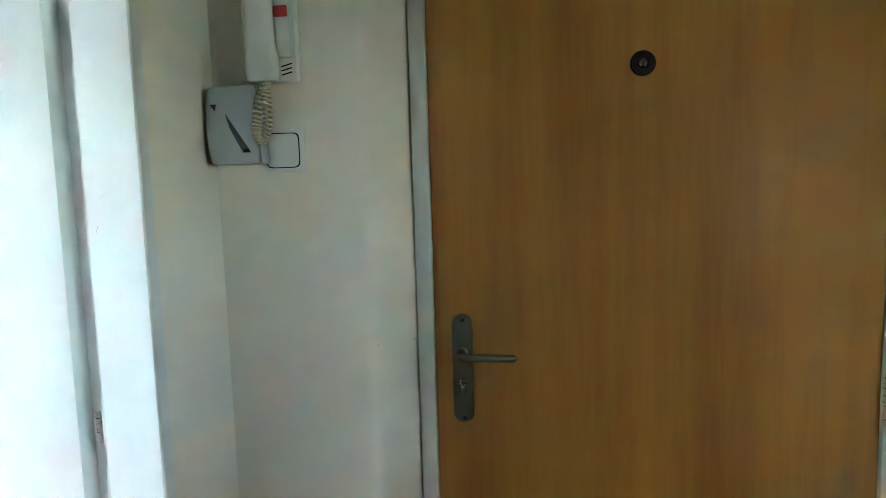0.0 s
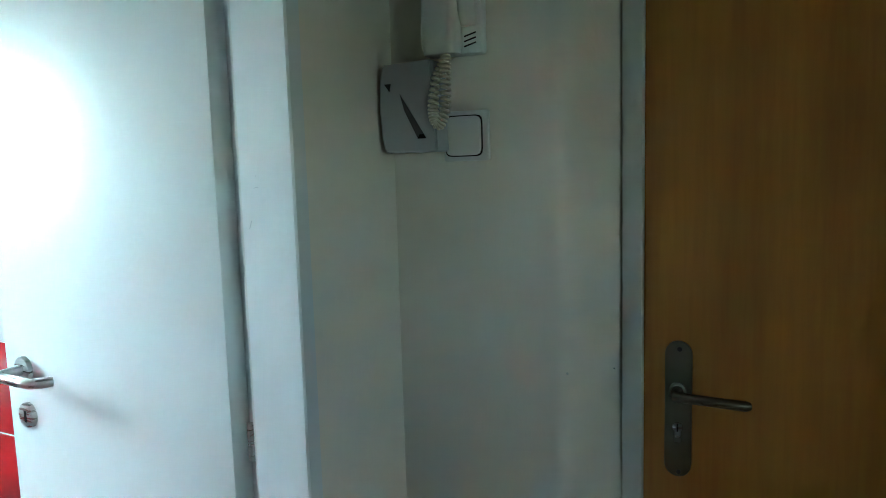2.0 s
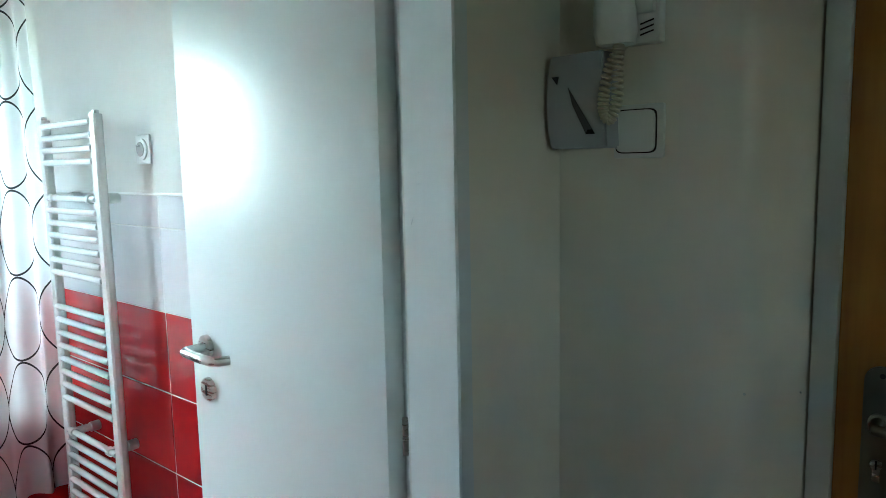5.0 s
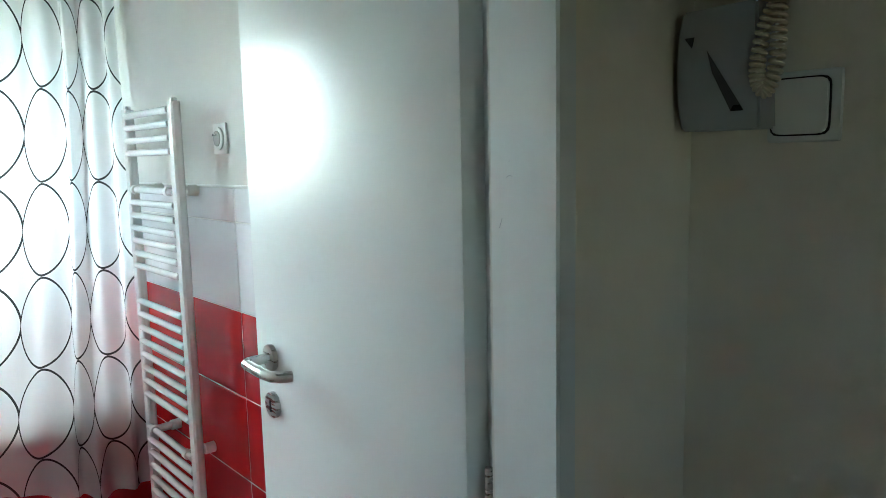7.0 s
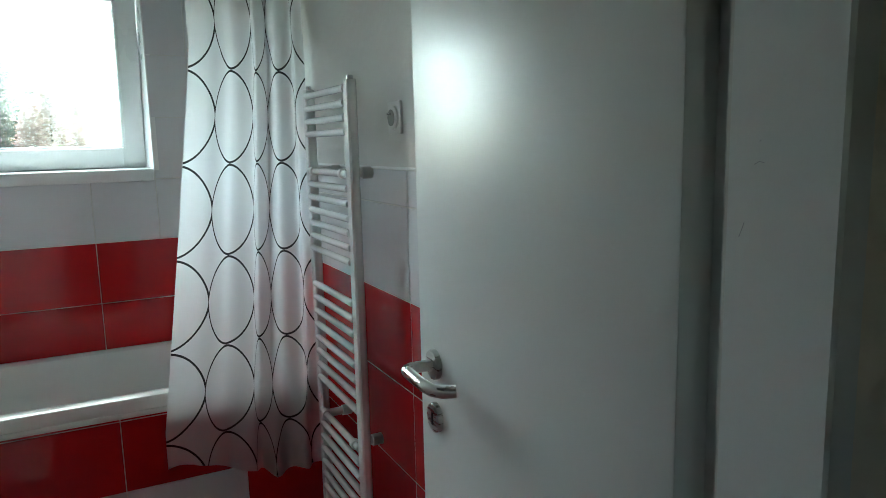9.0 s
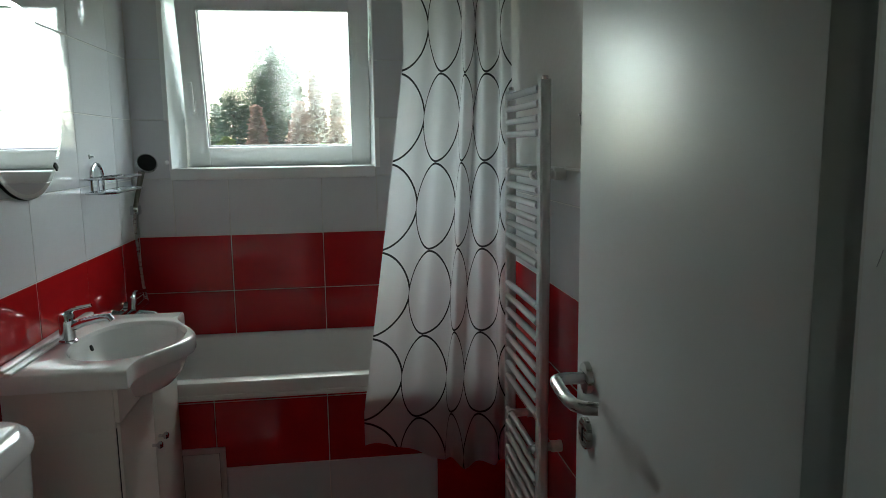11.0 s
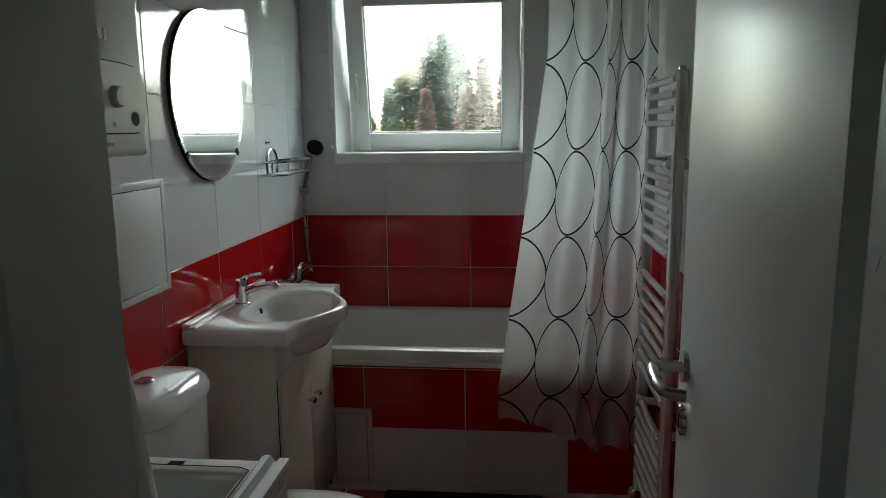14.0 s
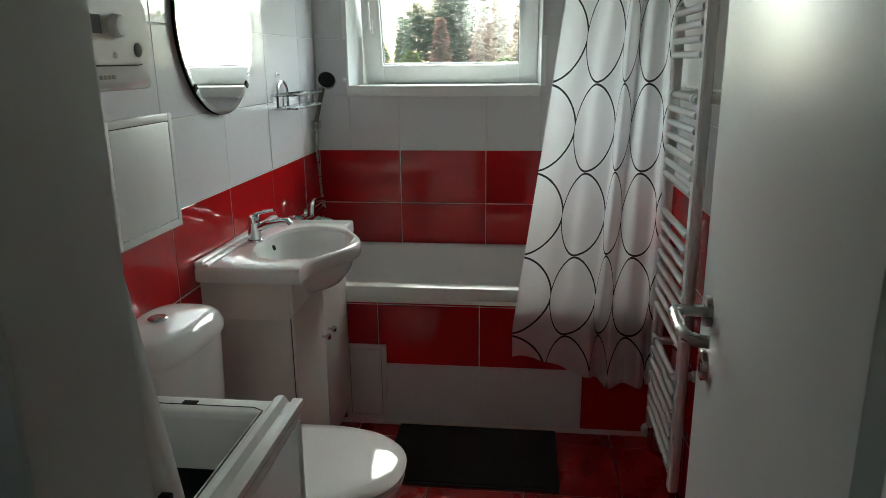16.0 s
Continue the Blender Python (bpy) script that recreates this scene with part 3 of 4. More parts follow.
# ---- socket on the radiator wall ----
def socket():
    t = thing("wall_socket", "white wall socket on the radiator wall", "socket")
    cx, cz = -1.985, 1.478
    part("frame", box((cx - 0.040, YR - 0.006, cz - 0.042), (cx + 0.040, YR + TH, cz + 0.042), 0.006), PLASTIC, t)
    part("insert", lathe([(0.031, 0), (0.031, 0.006), (0.026, 0.008)], 36, Matrix.Translation((cx, YR - 0.005, cz)) @ Matrix.Rotation(radians(90), 4, "X")), PLASTIC, t)
    part("well", lathe([(0.021, 0), (0.021, 0.002)], 32, Matrix.Translation((cx, YR - 0.0125, cz)) @ Matrix.Rotation(radians(90), 4, "X")), mat("socket_well", (0.25, 0.25, 0.24), 0.5), t)
    part("pin", lathe([(0.003, 0), (0.003, 0.010), (0.002, 0.011)], 12, Matrix.Translation((cx, YR - 0.014, cz + 0.010)) @ Matrix.Rotation(radians(90), 4, "X")), CHROME, t)


socket()


# ---- towel radiator ----
def radiator():
    t = thing("towel_radiator", "white tubular towel radiator on the tiled wall", "radiator")
    xn, xf, y = -2.118, -2.502, 1.452
    for x in (xn, xf):
        o = [(x + 0.020 * math.cos(a), y + 0.016 * math.sin(a)) for a in [math.pi * k / 10 for k in range(11)]] + [(x - 0.020, y - 0.010), (x - 0.015, y - 0.016), (x + 0.015, y - 0.016), (x + 0.020, y - 0.010)]
        s = part("stile", prism(o, 1.39, Matrix.Translation((0, 0, 0.195)), 0), ENAMEL, t)
        part("plug", lathe([(0.009, 0), (0.009, 0.010), (0.006, 0.012)], 12, Matrix.Translation((x, y, 1.585))), CHROME, s)
    zs = [1.564, 1.525, 1.486, 1.447] + [1.333 - 0.0412 * k for k in range(7)] + [0.968 - 0.0452 * k for k in range(8)] + [0.536 - 0.0452 * k for k in range(7)]
    for z in zs:
        part("rung", tube([(xf + 0.012, y - 0.012, z), (xn - 0.012, y - 0.012, z)], 0.0105, 12), ENAMEL, t)
    for x in (xn, xf):
        for z in (1.333, 0.536):
            b = lathe([(0.013, 0), (0.013, 0.085)], 16, Matrix.Translation((x - 0.055 if x == xn else x + 0.055, YR, z)) @ Matrix.Rotation(radians(90), 4, "X"))
            xx = x - 0.055 if x == xn else x + 0.055
            b = lathe([(0.017, 0), (0.017, 0.030), (0.014, 0.032)], 18, Matrix.Translation((xx, YR, z)) @ Matrix.Rotation(radians(90), 4, "X"), bm=b)
            b = tube([(xx - 0.010, y - 0.012, z), (xx + 0.010, y - 0.012, z)], 0.0145, 14, bm=b)
            part("wall_bracket", b, PLASTIC, t)
    v = part("thermostat_head", lathe([(0.012, 0), (0.020, 0.004), (0.023, 0.012), (0.023, 0.045), (0.017, 0.062), (0.008, 0.066)], 20, Matrix.Translation((xf - 0.02, y, 0.152)) @ Matrix.Rotation(radians(-100), 4, "Y")), PLASTIC, t, "white thermostat valve head")
    part("valve", tube([(xf, y, 0.196), (xf, y, 0.155), (xf, y, 0.10), (xf, YR - 0.02, 0.07), (xf, YR + 0.004, 0.07)], 0.010, 12), CHROME, t)
    part("return_pipe", tube([(xn, y, 0.196), (xn, y, 0.12), (xn, YR - 0.015, 0.085), (xn, YR + 0.004, 0.085)], 0.009, 12), CHROME, t)


radiator()


# ---- bathtub ----
TX0, TX1, TZ = XF, -2.745, 0.600


def bathtub():
    t = thing("bathtub", "white acrylic built-in bathtub", "bathtub")
    y0, y1 = YL + 0.002, YR - 0.002
    cx, cy, rx, ry = (TX0 + TX1) / 2, (y0 + y1) / 2, (TX1 - TX0) / 2 - 0.002, (y1 - y0) / 2
    n = 96
    def ring(dx, dy, p, z):
        return [(x, y, z) for x, y in oval(cx, cy, rx - dx, ry - dy, p, n)]
    rings = [ring(0.012, 0.0, 60, TZ - 0.052), ring(0.0, 0.0, 60, TZ - 0.052), ring(0.0, 0.0, 60, TZ - 0.012), ring(0.003, 0.002, 60, TZ - 0.003), ring(0.012, 0.008, 50, TZ), ring(0.020, 0.012, 40, TZ + 0.002), ring(0.045, 0.05, 14, TZ + 0.001),
             ring(0.055, 0.065, 10, TZ - 0.006), ring(0.066, 0.085, 8, TZ - 0.05), ring(0.09, 0.14, 6, TZ - 0.25), ring(0.13, 0.22, 5, TZ - 0.37), ring(0.2, 0.34, 4, TZ - 0.40)]
    part("tub", rings_body(rings, cap_first=False), ACRYLIC, t)
    part("rim_lip", box((TX1 - 0.03, y0, TZ - 0.066), (TX1 + 0.004, y1, TZ - 0.046), 0.005), ACRYLIC, t)


bathtub()
AX = -2.768    # front of the bath panelling
apron = tagged(part("wall_bath_panel", box((AX - TH - 0.06, YL, -0.009), (AX - TH, YR, 0.556)), GROUT, smooth=False), "tiled panel under the bathtub", "wall", kind="structure")


def access_panel(name, label, m, w, h):
    """A white flush access hatch: w by h in local x and y, facing local z."""
    t = thing(name, label, "access panel")
    t.matrix_world = m
    fr = 0.020
    b = box((0, 0, -0.002), (fr, h, 0.010), 0.002)
    b = box((w - fr, 0, -0.002), (w, h, 0.010), 0.002, bm=b)
    b = box((fr - 0.001, 0, -0.002), (w - fr + 0.001, fr, 0.0098), 0.002, bm=b)
    part("frame", box((fr - 0.001, h - fr, -0.002), (w - fr + 0.001, h, 0.0098), 0.002, bm=b), PLASTIC, t)
    part("gap", box((fr - 0.001, fr - 0.001, -0.001), (w - fr + 0.001, h - fr + 0.001, 0.005)), DARK, t, smooth=False)
    part("flap", box((fr + 0.002, fr + 0.002, 0), (w - fr - 0.002, h - fr - 0.002, 0.0095), 0.0015), PLASTIC, t)


access_panel("access_panel", "white plastic access panel in the bath front", Matrix.Translation((AX, 0.29, 0.025)) @ Matrix(((0, 0, 1, 0), (1, 0, 0, 0), (0, 1, 0, 0), (0, 0, 0, 1))), 0.17, 0.325)
access_panel("access_panel", "white plastic access panel on the tiled wall", Matrix.Translation((-1.725, YL, 1.0)) @ Matrix(((-1, 0, 0, 0), (0, 0, 1, 0), (0, 1, 0, 0), (0, 0, 0, 1))), 0.32, 0.31)


# ---- shower curtain ----
def curtain():
    t = thing("shower_curtain", "white shower curtain with thin black rings, drawn aside", "curtain")
    P = 0.306
    bm = bmesh.new()
    uvl = bm.loops.layers.uv.new("UVMap")
    NU, NZ = 240, 40

    def along(f, table):
        """Smooth value at f of a table of (f, value)."""
        for (f0, v0), (f1, v1) in zip(table, table[1:]):
            if f <= f1:
                w = min(1, max(0, (f - f0) / (f1 - f0)))
                return v0 + (v1 - v0) * (0.5 - 0.5 * math.cos(math.pi * w))
        return table[-1][1]
    # how the rings crowd together in the pleats, and how deep the pleats are
    crowd = [(-0.031, 0.0), (0.228, 0.5), (0.353, 1.0), (0.531, 1.5), (0.585, 2.0), (0.649, 2.5), (0.770, 3.0), (0.907, 3.5), (1.075, 4.0)]
    pleats = [(0.0, 0.002), (0.16, -0.004), (0.291, 0.009), (0.38, -0.006), (0.520, 0.018), (0.585, -0.034), (0.655, 0.026), (0.75, -0.012), (0.860, 0.026), (0.925, -0.022), (1.0, 0.006)]
    ys = [q / NU for q in range(NU + 1)]
    xs = [along(f, pleats) for f in ys]
    us = []
    for f in ys:
        for (f0, v0), (f1, v1) in zip(crowd, crowd[1:]):
            if f <= f1:
                break
        us.append(v0 + (v1 - v0) * (f - f0) / (f1 - f0))
    grid = []
    top = 2.02
    for j in range(NZ + 1):
        row = []
        for i in range(NU + 1):
            f = ys[i]                                   # 0 at the free edge, 1 at the wall
            hem = 0.352 - 0.10 * min(1, max(0, (f - 0.15) / 0.5)) + 0.006 * math.sin(f * 26)
            z = top + (hem - top) * j / NZ
            left = 1.13 - 0.17 * min(1, max(0, (1.72 - z) / 1.25)) ** 1.05
            y = 1.505 - (1.505 - left) * (1 - f)
            low = (top - z) / 1.7
            x = -2.728 + xs[i] * (1.0 - 0.25 * low * (1 - f)) + 0.035 * low + 0.004 * math.sin(f * 11 + z * 3.1)
            row.append((bm.verts.new((x, y, z)), us[i], (z - 1.359) / P))
        grid.append(row)
    for j in range(NZ):
        for i in range(NU):
            q = (grid[j][i], grid[j + 1][i], grid[j + 1][i + 1], grid[j][i + 1])
            fc = bm.faces.new([v[0] for v in q])
            for lo, v in zip(fc.loops, q):
                lo[uvl].uv = (v[1], v[2])
    part("cloth", bm, CURTAIN, t)
    part("top_hem", tube([(-2.735, 1.13, top + 0.012), (-2.735, 1.505, top + 0.012)], 0.004, 8), PLASTIC, t)
    for kx in range(7):
        y = 1.14 + kx * 0.06
        part("ring", tube([(-2.735 + 0.022 * math.cos(a), y, top + 0.03 + 0.022 * math.sin(a)) for a in [2 * math.pi * q / 20 for q in range(20)]], 0.0025, 6, closed=True), PLASTIC, t)
    r = thing("curtain_rod", "white shower curtain rod across the bath", "curtain rod")
    part("rod", tube([(-2.735, YL, top + 0.038), (-2.735, YR + 0.004, top + 0.038)], 0.0125, 16), ENAMEL, r)


curtain()


# ---- vanity: ceramic basin, cabinet, tap ----
def vanity():
    c = thing("vanity_cabinet", "white vanity cabinet with two doors under the basin", "cabinet")
    xa, xb, y0, y1, yf = -2.120, -2.738, YL + 0.004, 0.305, 0.317
    part("body", box((xb, y0, 0.10), (xa, y1, 0.690), 0.002), CABINET, c)
    for a, b in ((xb, xb + 0.018), (xa - 0.018, xa)):
        part("side_panel", box((a, y0, 0.689), (b, y1, 0.808), 0.002), CABINET, c)
    part("shadow_gap", box((xb + 0.004, y1 - 0.001, 0.104), (xa - 0.004, y1 + 0.0035, 0.694)), DARK, c, smooth=False)
    part("plinth", box((xb + 0.02, y0, 0.0), (xa - 0.02, y1 - 0.05, 0.10)), CABINET, c, smooth=False)
    # front rails cut to the curve of the bowl
    cut = [(0.202, 0.806), (0.198, 0.788), (0.184, 0.758), (0.150, 0.728), (0.110, 0.712)]
    for a, g in ((xb + 0.002, -1), (xa - 0.002, 1)):
        part("top_front", prism([(a, 0.712), (a, 0.806)] + [((xa + xb) / 2 + g * u, z) for u, z in cut], 0.011, Matrix.Translation((0, yf, 0)) @ FACE_Y), CABINET, c, smooth=False)
    mid = (xa + xb) / 2
    for a, b, kx in ((xb + 0.002, mid - 0.0015, mid - 0.036), (mid + 0.0015, xa - 0.002, mid + 0.036)):
        dr = part("door", box((a, y1 + 0.003, 0.105), (b, yf, 0.708), 0.003), CABINET, c)
        part("knob", lathe([(0.005, 0), (0.0045, 0.012), (0.011, 0.018), (0.012, 0.024), (0.008, 0.029)], 16, Matrix.Translation((kx, yf, 0.530)) @ Matrix.Rotation(radians(-90), 4, "X")), CHROME, dr)
    # basin
    s = thing("washbasin", "white ceramic vanity basin with a bowed front", "basin")
    X0, X1, Z = -2.093, -2.752, 0.858
    cx, cy = (X0 + X1) / 2, 0.245
    half = (X0 - X1) / 2

    def front(x):
        q = abs(x - cx) / half
        if q > 0.80:
            return 0.352
        w = 0.5 + 0.5 * math.cos(math.pi * q / 0.80)
        return 0.352 + 0.102 * w ** 0.85

    n = 120
    angles = [2 * math.pi * k / n for k in range(n)]

    def edge(a):
        """How far the outline lies from the bowl's centre in direction a."""
        lo_, hi_ = 0.0, 0.6
        for _ in range(30):
            r = (lo_ + hi_) / 2
            x, y = cx + r * math.cos(a), cy + r * math.sin(a)
            if X1 < x < X0 and YL + 0.003 < y < front(x):
                lo_ = r
            else:
                hi_ = r
        return lo_

    E = [edge(a) for a in angles]
    B = []
    for a, e in zip(angles, E):
        p = 2.3
        r = ((abs(math.cos(a)) / 0.214) ** p + (abs(math.sin(a)) / (0.174 if math.sin(a) > 0 else 0.125)) ** p) ** (-1 / p)
        B.append(min(r, e - 0.022))

    def ring(f):
        out = []
        for a, e, b in zip(angles, E, B):
            r, z = f(e, b, a)
            out.append((cx + r * math.cos(a), cy + r * math.sin(a), Z + z))
        return out

    rings = [ring(lambda e, b, a, q=q: (b * 0.975 * math.sin(q), -0.012 - 0.120 * max(0, math.cos(q)) ** 0.8)) for q in [0.10 + (math.pi / 2 - 0.10) * k / 12 for k in range(13)]] + [
             ring(lambda e, b, a: (b * 0.985, -0.010)), ring(lambda e, b, a: (b + 0.004, -0.001)), ring(lambda e, b, a: (min(b + 0.012, e - 0.010), 0.001)), ring(lambda e, b, a: (e - 0.009, 0.001)), ring(lambda e, b, a: (e - 0.003, -0.003)),
             ring(lambda e, b, a: (e, -0.011)), ring(lambda e, b, a: (e, -0.040)), ring(lambda e, b, a: (e - 0.005, -0.048)), ring(lambda e, b, a: (e - 0.02, -0.049))]
    part("top", rings_body(rings, cap_last=False), CERAMIC, s)
    und = []
    for k, dz in ((1.0, -0.040), (0.985, -0.070), (0.93, -0.100), (0.80, -0.130), (0.55, -0.150), (0.2, -0.156)):
        und.append([(x, max(YL + 0.01, y), Z + dz) for x, y in oval(cx, cy + 0.005, 0.218 * k, 0.176 * k, 2.1, 48)])
    part("bowl", rings_body(und, cap_first=False), CERAMIC, s)
    part("upstand", box((X1 + 0.004, YL + 0.002, Z - 0.004), (X0 - 0.004, YL + 0.030, Z + 0.017), 0.007, 3), CERAMIC, s)
    part("upstand_step", box((X1 + 0.006, YL + 0.026, Z - 0.004), (X0 - 0.006, YL + 0.046, Z + 0.008), 0.005, 3), CERAMIC, s)
    part("overflow", lathe([(0.010, 0), (0.010, 0.003), (0.008, 0.004)], 20, Matrix.Translation((cx - 0.050, cy - 0.107, Z - 0.038)) @ Matrix.Rotation(radians(-72), 4, "X")), BLACK, s)
    # tap
    t = thing("basin_tap", "chrome single-lever basin tap on the washbasin", "tap")
    fx, fy = cx + 0.01, 0.098
    body = lathe([(0.027, 0), (0.027, 0.006), (0.023, 0.010), (0.021, 0.05), (0.023, 0.062), (0.023, 0.078), (0.019, 0.086), (0.008, 0.090)], 28, Matrix.Translation((fx, fy, Z)))
    part("body", body, CHROME, t)
    part("spout", tube([(fx, fy + 0.012, Z + 0.045), (fx + 0.004, fy + 0.05, Z + 0.060), (fx + 0.010, fy + 0.10, Z + 0.072), (fx + 0.013, fy + 0.122, Z + 0.073), (fx + 0.014, fy + 0.130, Z + 0.062)], [0.014, 0.0125, 0.0115, 0.012, 0.011], 14), CHROME, t)
    part("lever", tube([(fx, fy, Z + 0.088), (fx + 0.002, fy + 0.02, Z + 0.100), (fx + 0.006, fy + 0.075, Z + 0.110)], [0.012, 0.009, 0.006], 10, flat=0.6), CHROME, t)


vanity()


# ---- toilet ----
def toilet():
    t = thing("toilet", "white ceramic close-coupled toilet with lid down", "toilet")
    cx = -1.775
    def ring(cy, rx, ry, z, p=2.2, dx=0):
        return [(x, y, z) for x, y in oval(cx + dx, cy, rx, ry, p, 48)]
    bowl = [ring(0.36, 0.11, 0.20, 0.0, 3), ring(0.36, 0.11, 0.20, 0.02, 3), ring(0.37, 0.10, 0.19, 0.10, 2.6), ring(0.40, 0.12, 0.21, 0.22), ring(0.43, 0.165, 0.245, 0.33), ring(0.44, 0.18, 0.255, 0.385), ring(0.44, 0.18, 0.255, 0.402)]
    part("bowl", rings_body(bowl), CERAMIC, t)
    part("back", box((cx - 0.10, YL + 0.005, 0.20), (cx + 0.10, 0.26, 0.40), 0.02, 3), CERAMIC, t)
    seat = [ring(0.445, 0.176, 0.250, 0.402, 2.3), ring(0.445, 0.184, 0.258, 0.405, 2.3), ring(0.445, 0.184, 0.258, 0.414, 2.3), ring(0.445, 0.180, 0.254, 0.418, 2.3)]
    part("seat", rings_body(seat), PLASTIC, t)
    lid = [ring(0.445, 0.180, 0.254, 0.4215, 2.3), ring(0.445, 0.188, 0.262, 0.425, 2.3), ring(0.445, 0.189, 0.263, 0.434, 2.3), ring(0.445, 0.180, 0.254, 0.443, 2.3), ring(0.445, 0.150, 0.222, 0.447, 2.3), ring(0.445, 0.05, 0.08, 0.449, 2.2)]
    part("lid", rings_body(lid), CERAMIC, t)
    cxc = -1.730
    def cr(w, d, z, p=3.2):
        return [(x, max(y, YL + 0.004), z) for x, y in oval(cxc, YL + 0.098, w, d, p, 56)]
    part("cistern", rings_body([cr(0.118, 0.075, 0.398), cr(0.140, 0.088, 0.43), cr(0.158, 0.096, 0.55), cr(0.165, 0.100, 0.770), cr(0.155, 0.092, 0.772), cr(0.155, 0.092, 0.781)]), CERAMIC, t)
    lidm = part("cistern_lid", rings_body([cr(0.164, 0.100, 0.772), cr(0.172, 0.107, 0.775), cr(0.174, 0.109, 0.786), cr(0.171, 0.106, 0.798), cr(0.163, 0.100, 0.812), cr(0.146, 0.088, 0.825), cr(0.132, 0.078, 0.830), cr(0.10, 0.06, 0.832), cr(0.03, 0.02, 0.833)]), CERAMIC, t)
    part("flush_button", lathe([(0.024, 0), (0.024, 0.004), (0.020, 0.007), (0.006, 0.006)], 24, Matrix.Translation((-1.735, 0.110, 0.833))), CHROME, lidm)


toilet()


# ---- washing machine ----
def washing_machine():
    t = thing("washing_machine", "white top-loading washing machine with its lid open", "washing machine")
    x0, x1, y0, y1, Z = -0.775, -1.296, 0.215, 0.612, 0.860
    b = box((x1, y0, 0.02), (x0, y1, Z - 0.29), 0.006)
    b = box((x1, y0, Z - 0.30), (x1 + 0.03, y1, Z - 0.033), 0.003, bm=b)
    b = box((x1 + 0.002, y1 - 0.03, Z - 0.30), (x0, y1, Z - 0.033), 0.003, bm=b)
    b = box((x1 + 0.002, y0, Z - 0.30), (x0, y0 + 0.03, Z - 0.033), 0.003, bm=b)
    b = box((x0 - 0.15, y0 + 0.002, Z - 0.30), (x0, y1 - 0.002, Z - 0.033), 0.003, bm=b)
    part("body", b, ENAMEL, t)
    # deck with the loading well
    ix0, ix1, iy0, iy1 = -0.965, x1 + 0.048, y0 + 0.035, y1 - 0.062
    d = box((x1 - 0.004, y0, Z - 0.034), (ix1, y1, Z), 0.008, 3)
    d = box((ix1 - 0.004, y0, Z - 0.034), (ix0, iy0, Z - 0.0005), 0.006, 3, bm=d)
    d = box((ix1 - 0.004, iy1, Z - 0.034), (ix0, y1, Z - 0.0005), 0.006, 3, bm=d)
    d = box((ix0, y0, Z - 0.034), (x0, y1, Z), 0.008, 3, bm=d)
    part("deck", d, PLASTIC, t)
    part("edge_trim", box((x1 - 0.010, y1 - 0.016, Z - 0.002), (ix0 + 0.05, y1 + 0.003, Z + 0.003), 0.0015), PLASTIC, t)
    part("edge_lip", box((x1 - 0.010, y1 - 0.0005, Z - 0.010), (ix0 + 0.05, y1 + 0.003, Z + 0.001), 0.001), PLASTIC, t)
    ridge = [(y1 - 0.052, -0.002), (y1 - 0.046, 0.006), (y1 - 0.040, 0.010), (y1 - 0.030, 0.010), (y1 - 0.021, -0.002)]
    part("ridge", rings_body([[(xx, yy, Z + zz) for yy, zz in ridge] for xx in (x1 - 0.004, ix0 + 0.05)]), PLASTIC, t, smooth=False)
    part("seal_groove", tube([(ix0, iy0 - 0.012, Z - 0.0008), (ix1 - 0.022, iy0 - 0.012, Z - 0.0008), (ix1 - 0.022, iy1 - 0.012, Z - 0.0008), (ix1 - 0.012, iy1 + 0.007, Z - 0.0008), (ix0, iy1 + 0.007, Z - 0.0008)], 0.0019, 6), DARK, t)
    part("shadow_joint", box((x1 + 0.002, y1 - 0.003, Z - 0.0135), (ix0 + 0.05, y1 + 0.0008, Z - 0.0105), 0.0), DARK, t, smooth=False)
    part("latch_slot", box((x1 + 0.012, 0.405, Z - 0.001), (x1 + 0.026, 0.432, Z + 0.0012), 0.001), BLACK, t)
    # well
    top = [(ix1, iy0), (ix0, iy0), (ix0, iy1), (ix1, iy1)]
    m = ((ix0 + ix1) / 2, (iy0 + iy1) / 2)
    def sq(k, z):
        return [(m[0] + (x - m[0]) * k, m[1] + (y - m[1]) * k, z) for x, y in top]
    part("well", rings_body([sq(1.0, Z - 0.004), sq(0.985, Z - 0.012), sq(0.965, Z - 0.105), sq(0.95, Z - 0.108)], cap_first=False, cap_last=False), PLASTIC, t, smooth=False)
    # one near-black teal over the sides and bottom of the drum opening
    part("drum", rings_body([sq(0.96, Z - 0.106), sq(0.92, Z - 0.26)], cap_first=False), mat("drum_teal_black", (0.012, 0.020, 0.020), 0.4), t, "dark drum opening")
    for k in range(2):
        part("drum_flap", box((ix1 + 0.09 + 0.08 * k, iy0 + 0.05, Z - 0.250), (ix1 + 0.15 + 0.08 * k, iy1 - 0.05, Z - 0.240), 0.004), STEEL, t)
    # lid, leaning back on its hinge
    lid = box((-0.012, y0 + 0.012, 0), (0.016, 0.577, 0.39), 0.008, 3)
    bmesh.ops.transform(lid, matrix=pose(-0.950, 0, Z - 0.01, 0, 12, 0), verts=lid.verts[:])
    lo = part("lid", lid, ENAMEL, t, "open white lid")
    part("lid_catch", box((-0.914, 0.566, 0.915), (-0.902, 0.581, 0.935), 0.002), BLACK, lo)
    part("control_panel", box((-0.86, y0 + 0.01, Z - 0.002), (x0 + 0.002, y1 - 0.01, Z + 0.05), 0.012, 3), PLASTIC_GREY, t)
    for fx in (x0 - 0.05, x1 + 0.05):
        for fy in (y0 + 0.05, y1 - 0.05):
            part("foot", lathe([(0.02, 0), (0.02, 0.022)], 14, Matrix.Translation((fx, fy, 0))), DARK, t)


washing_machine()


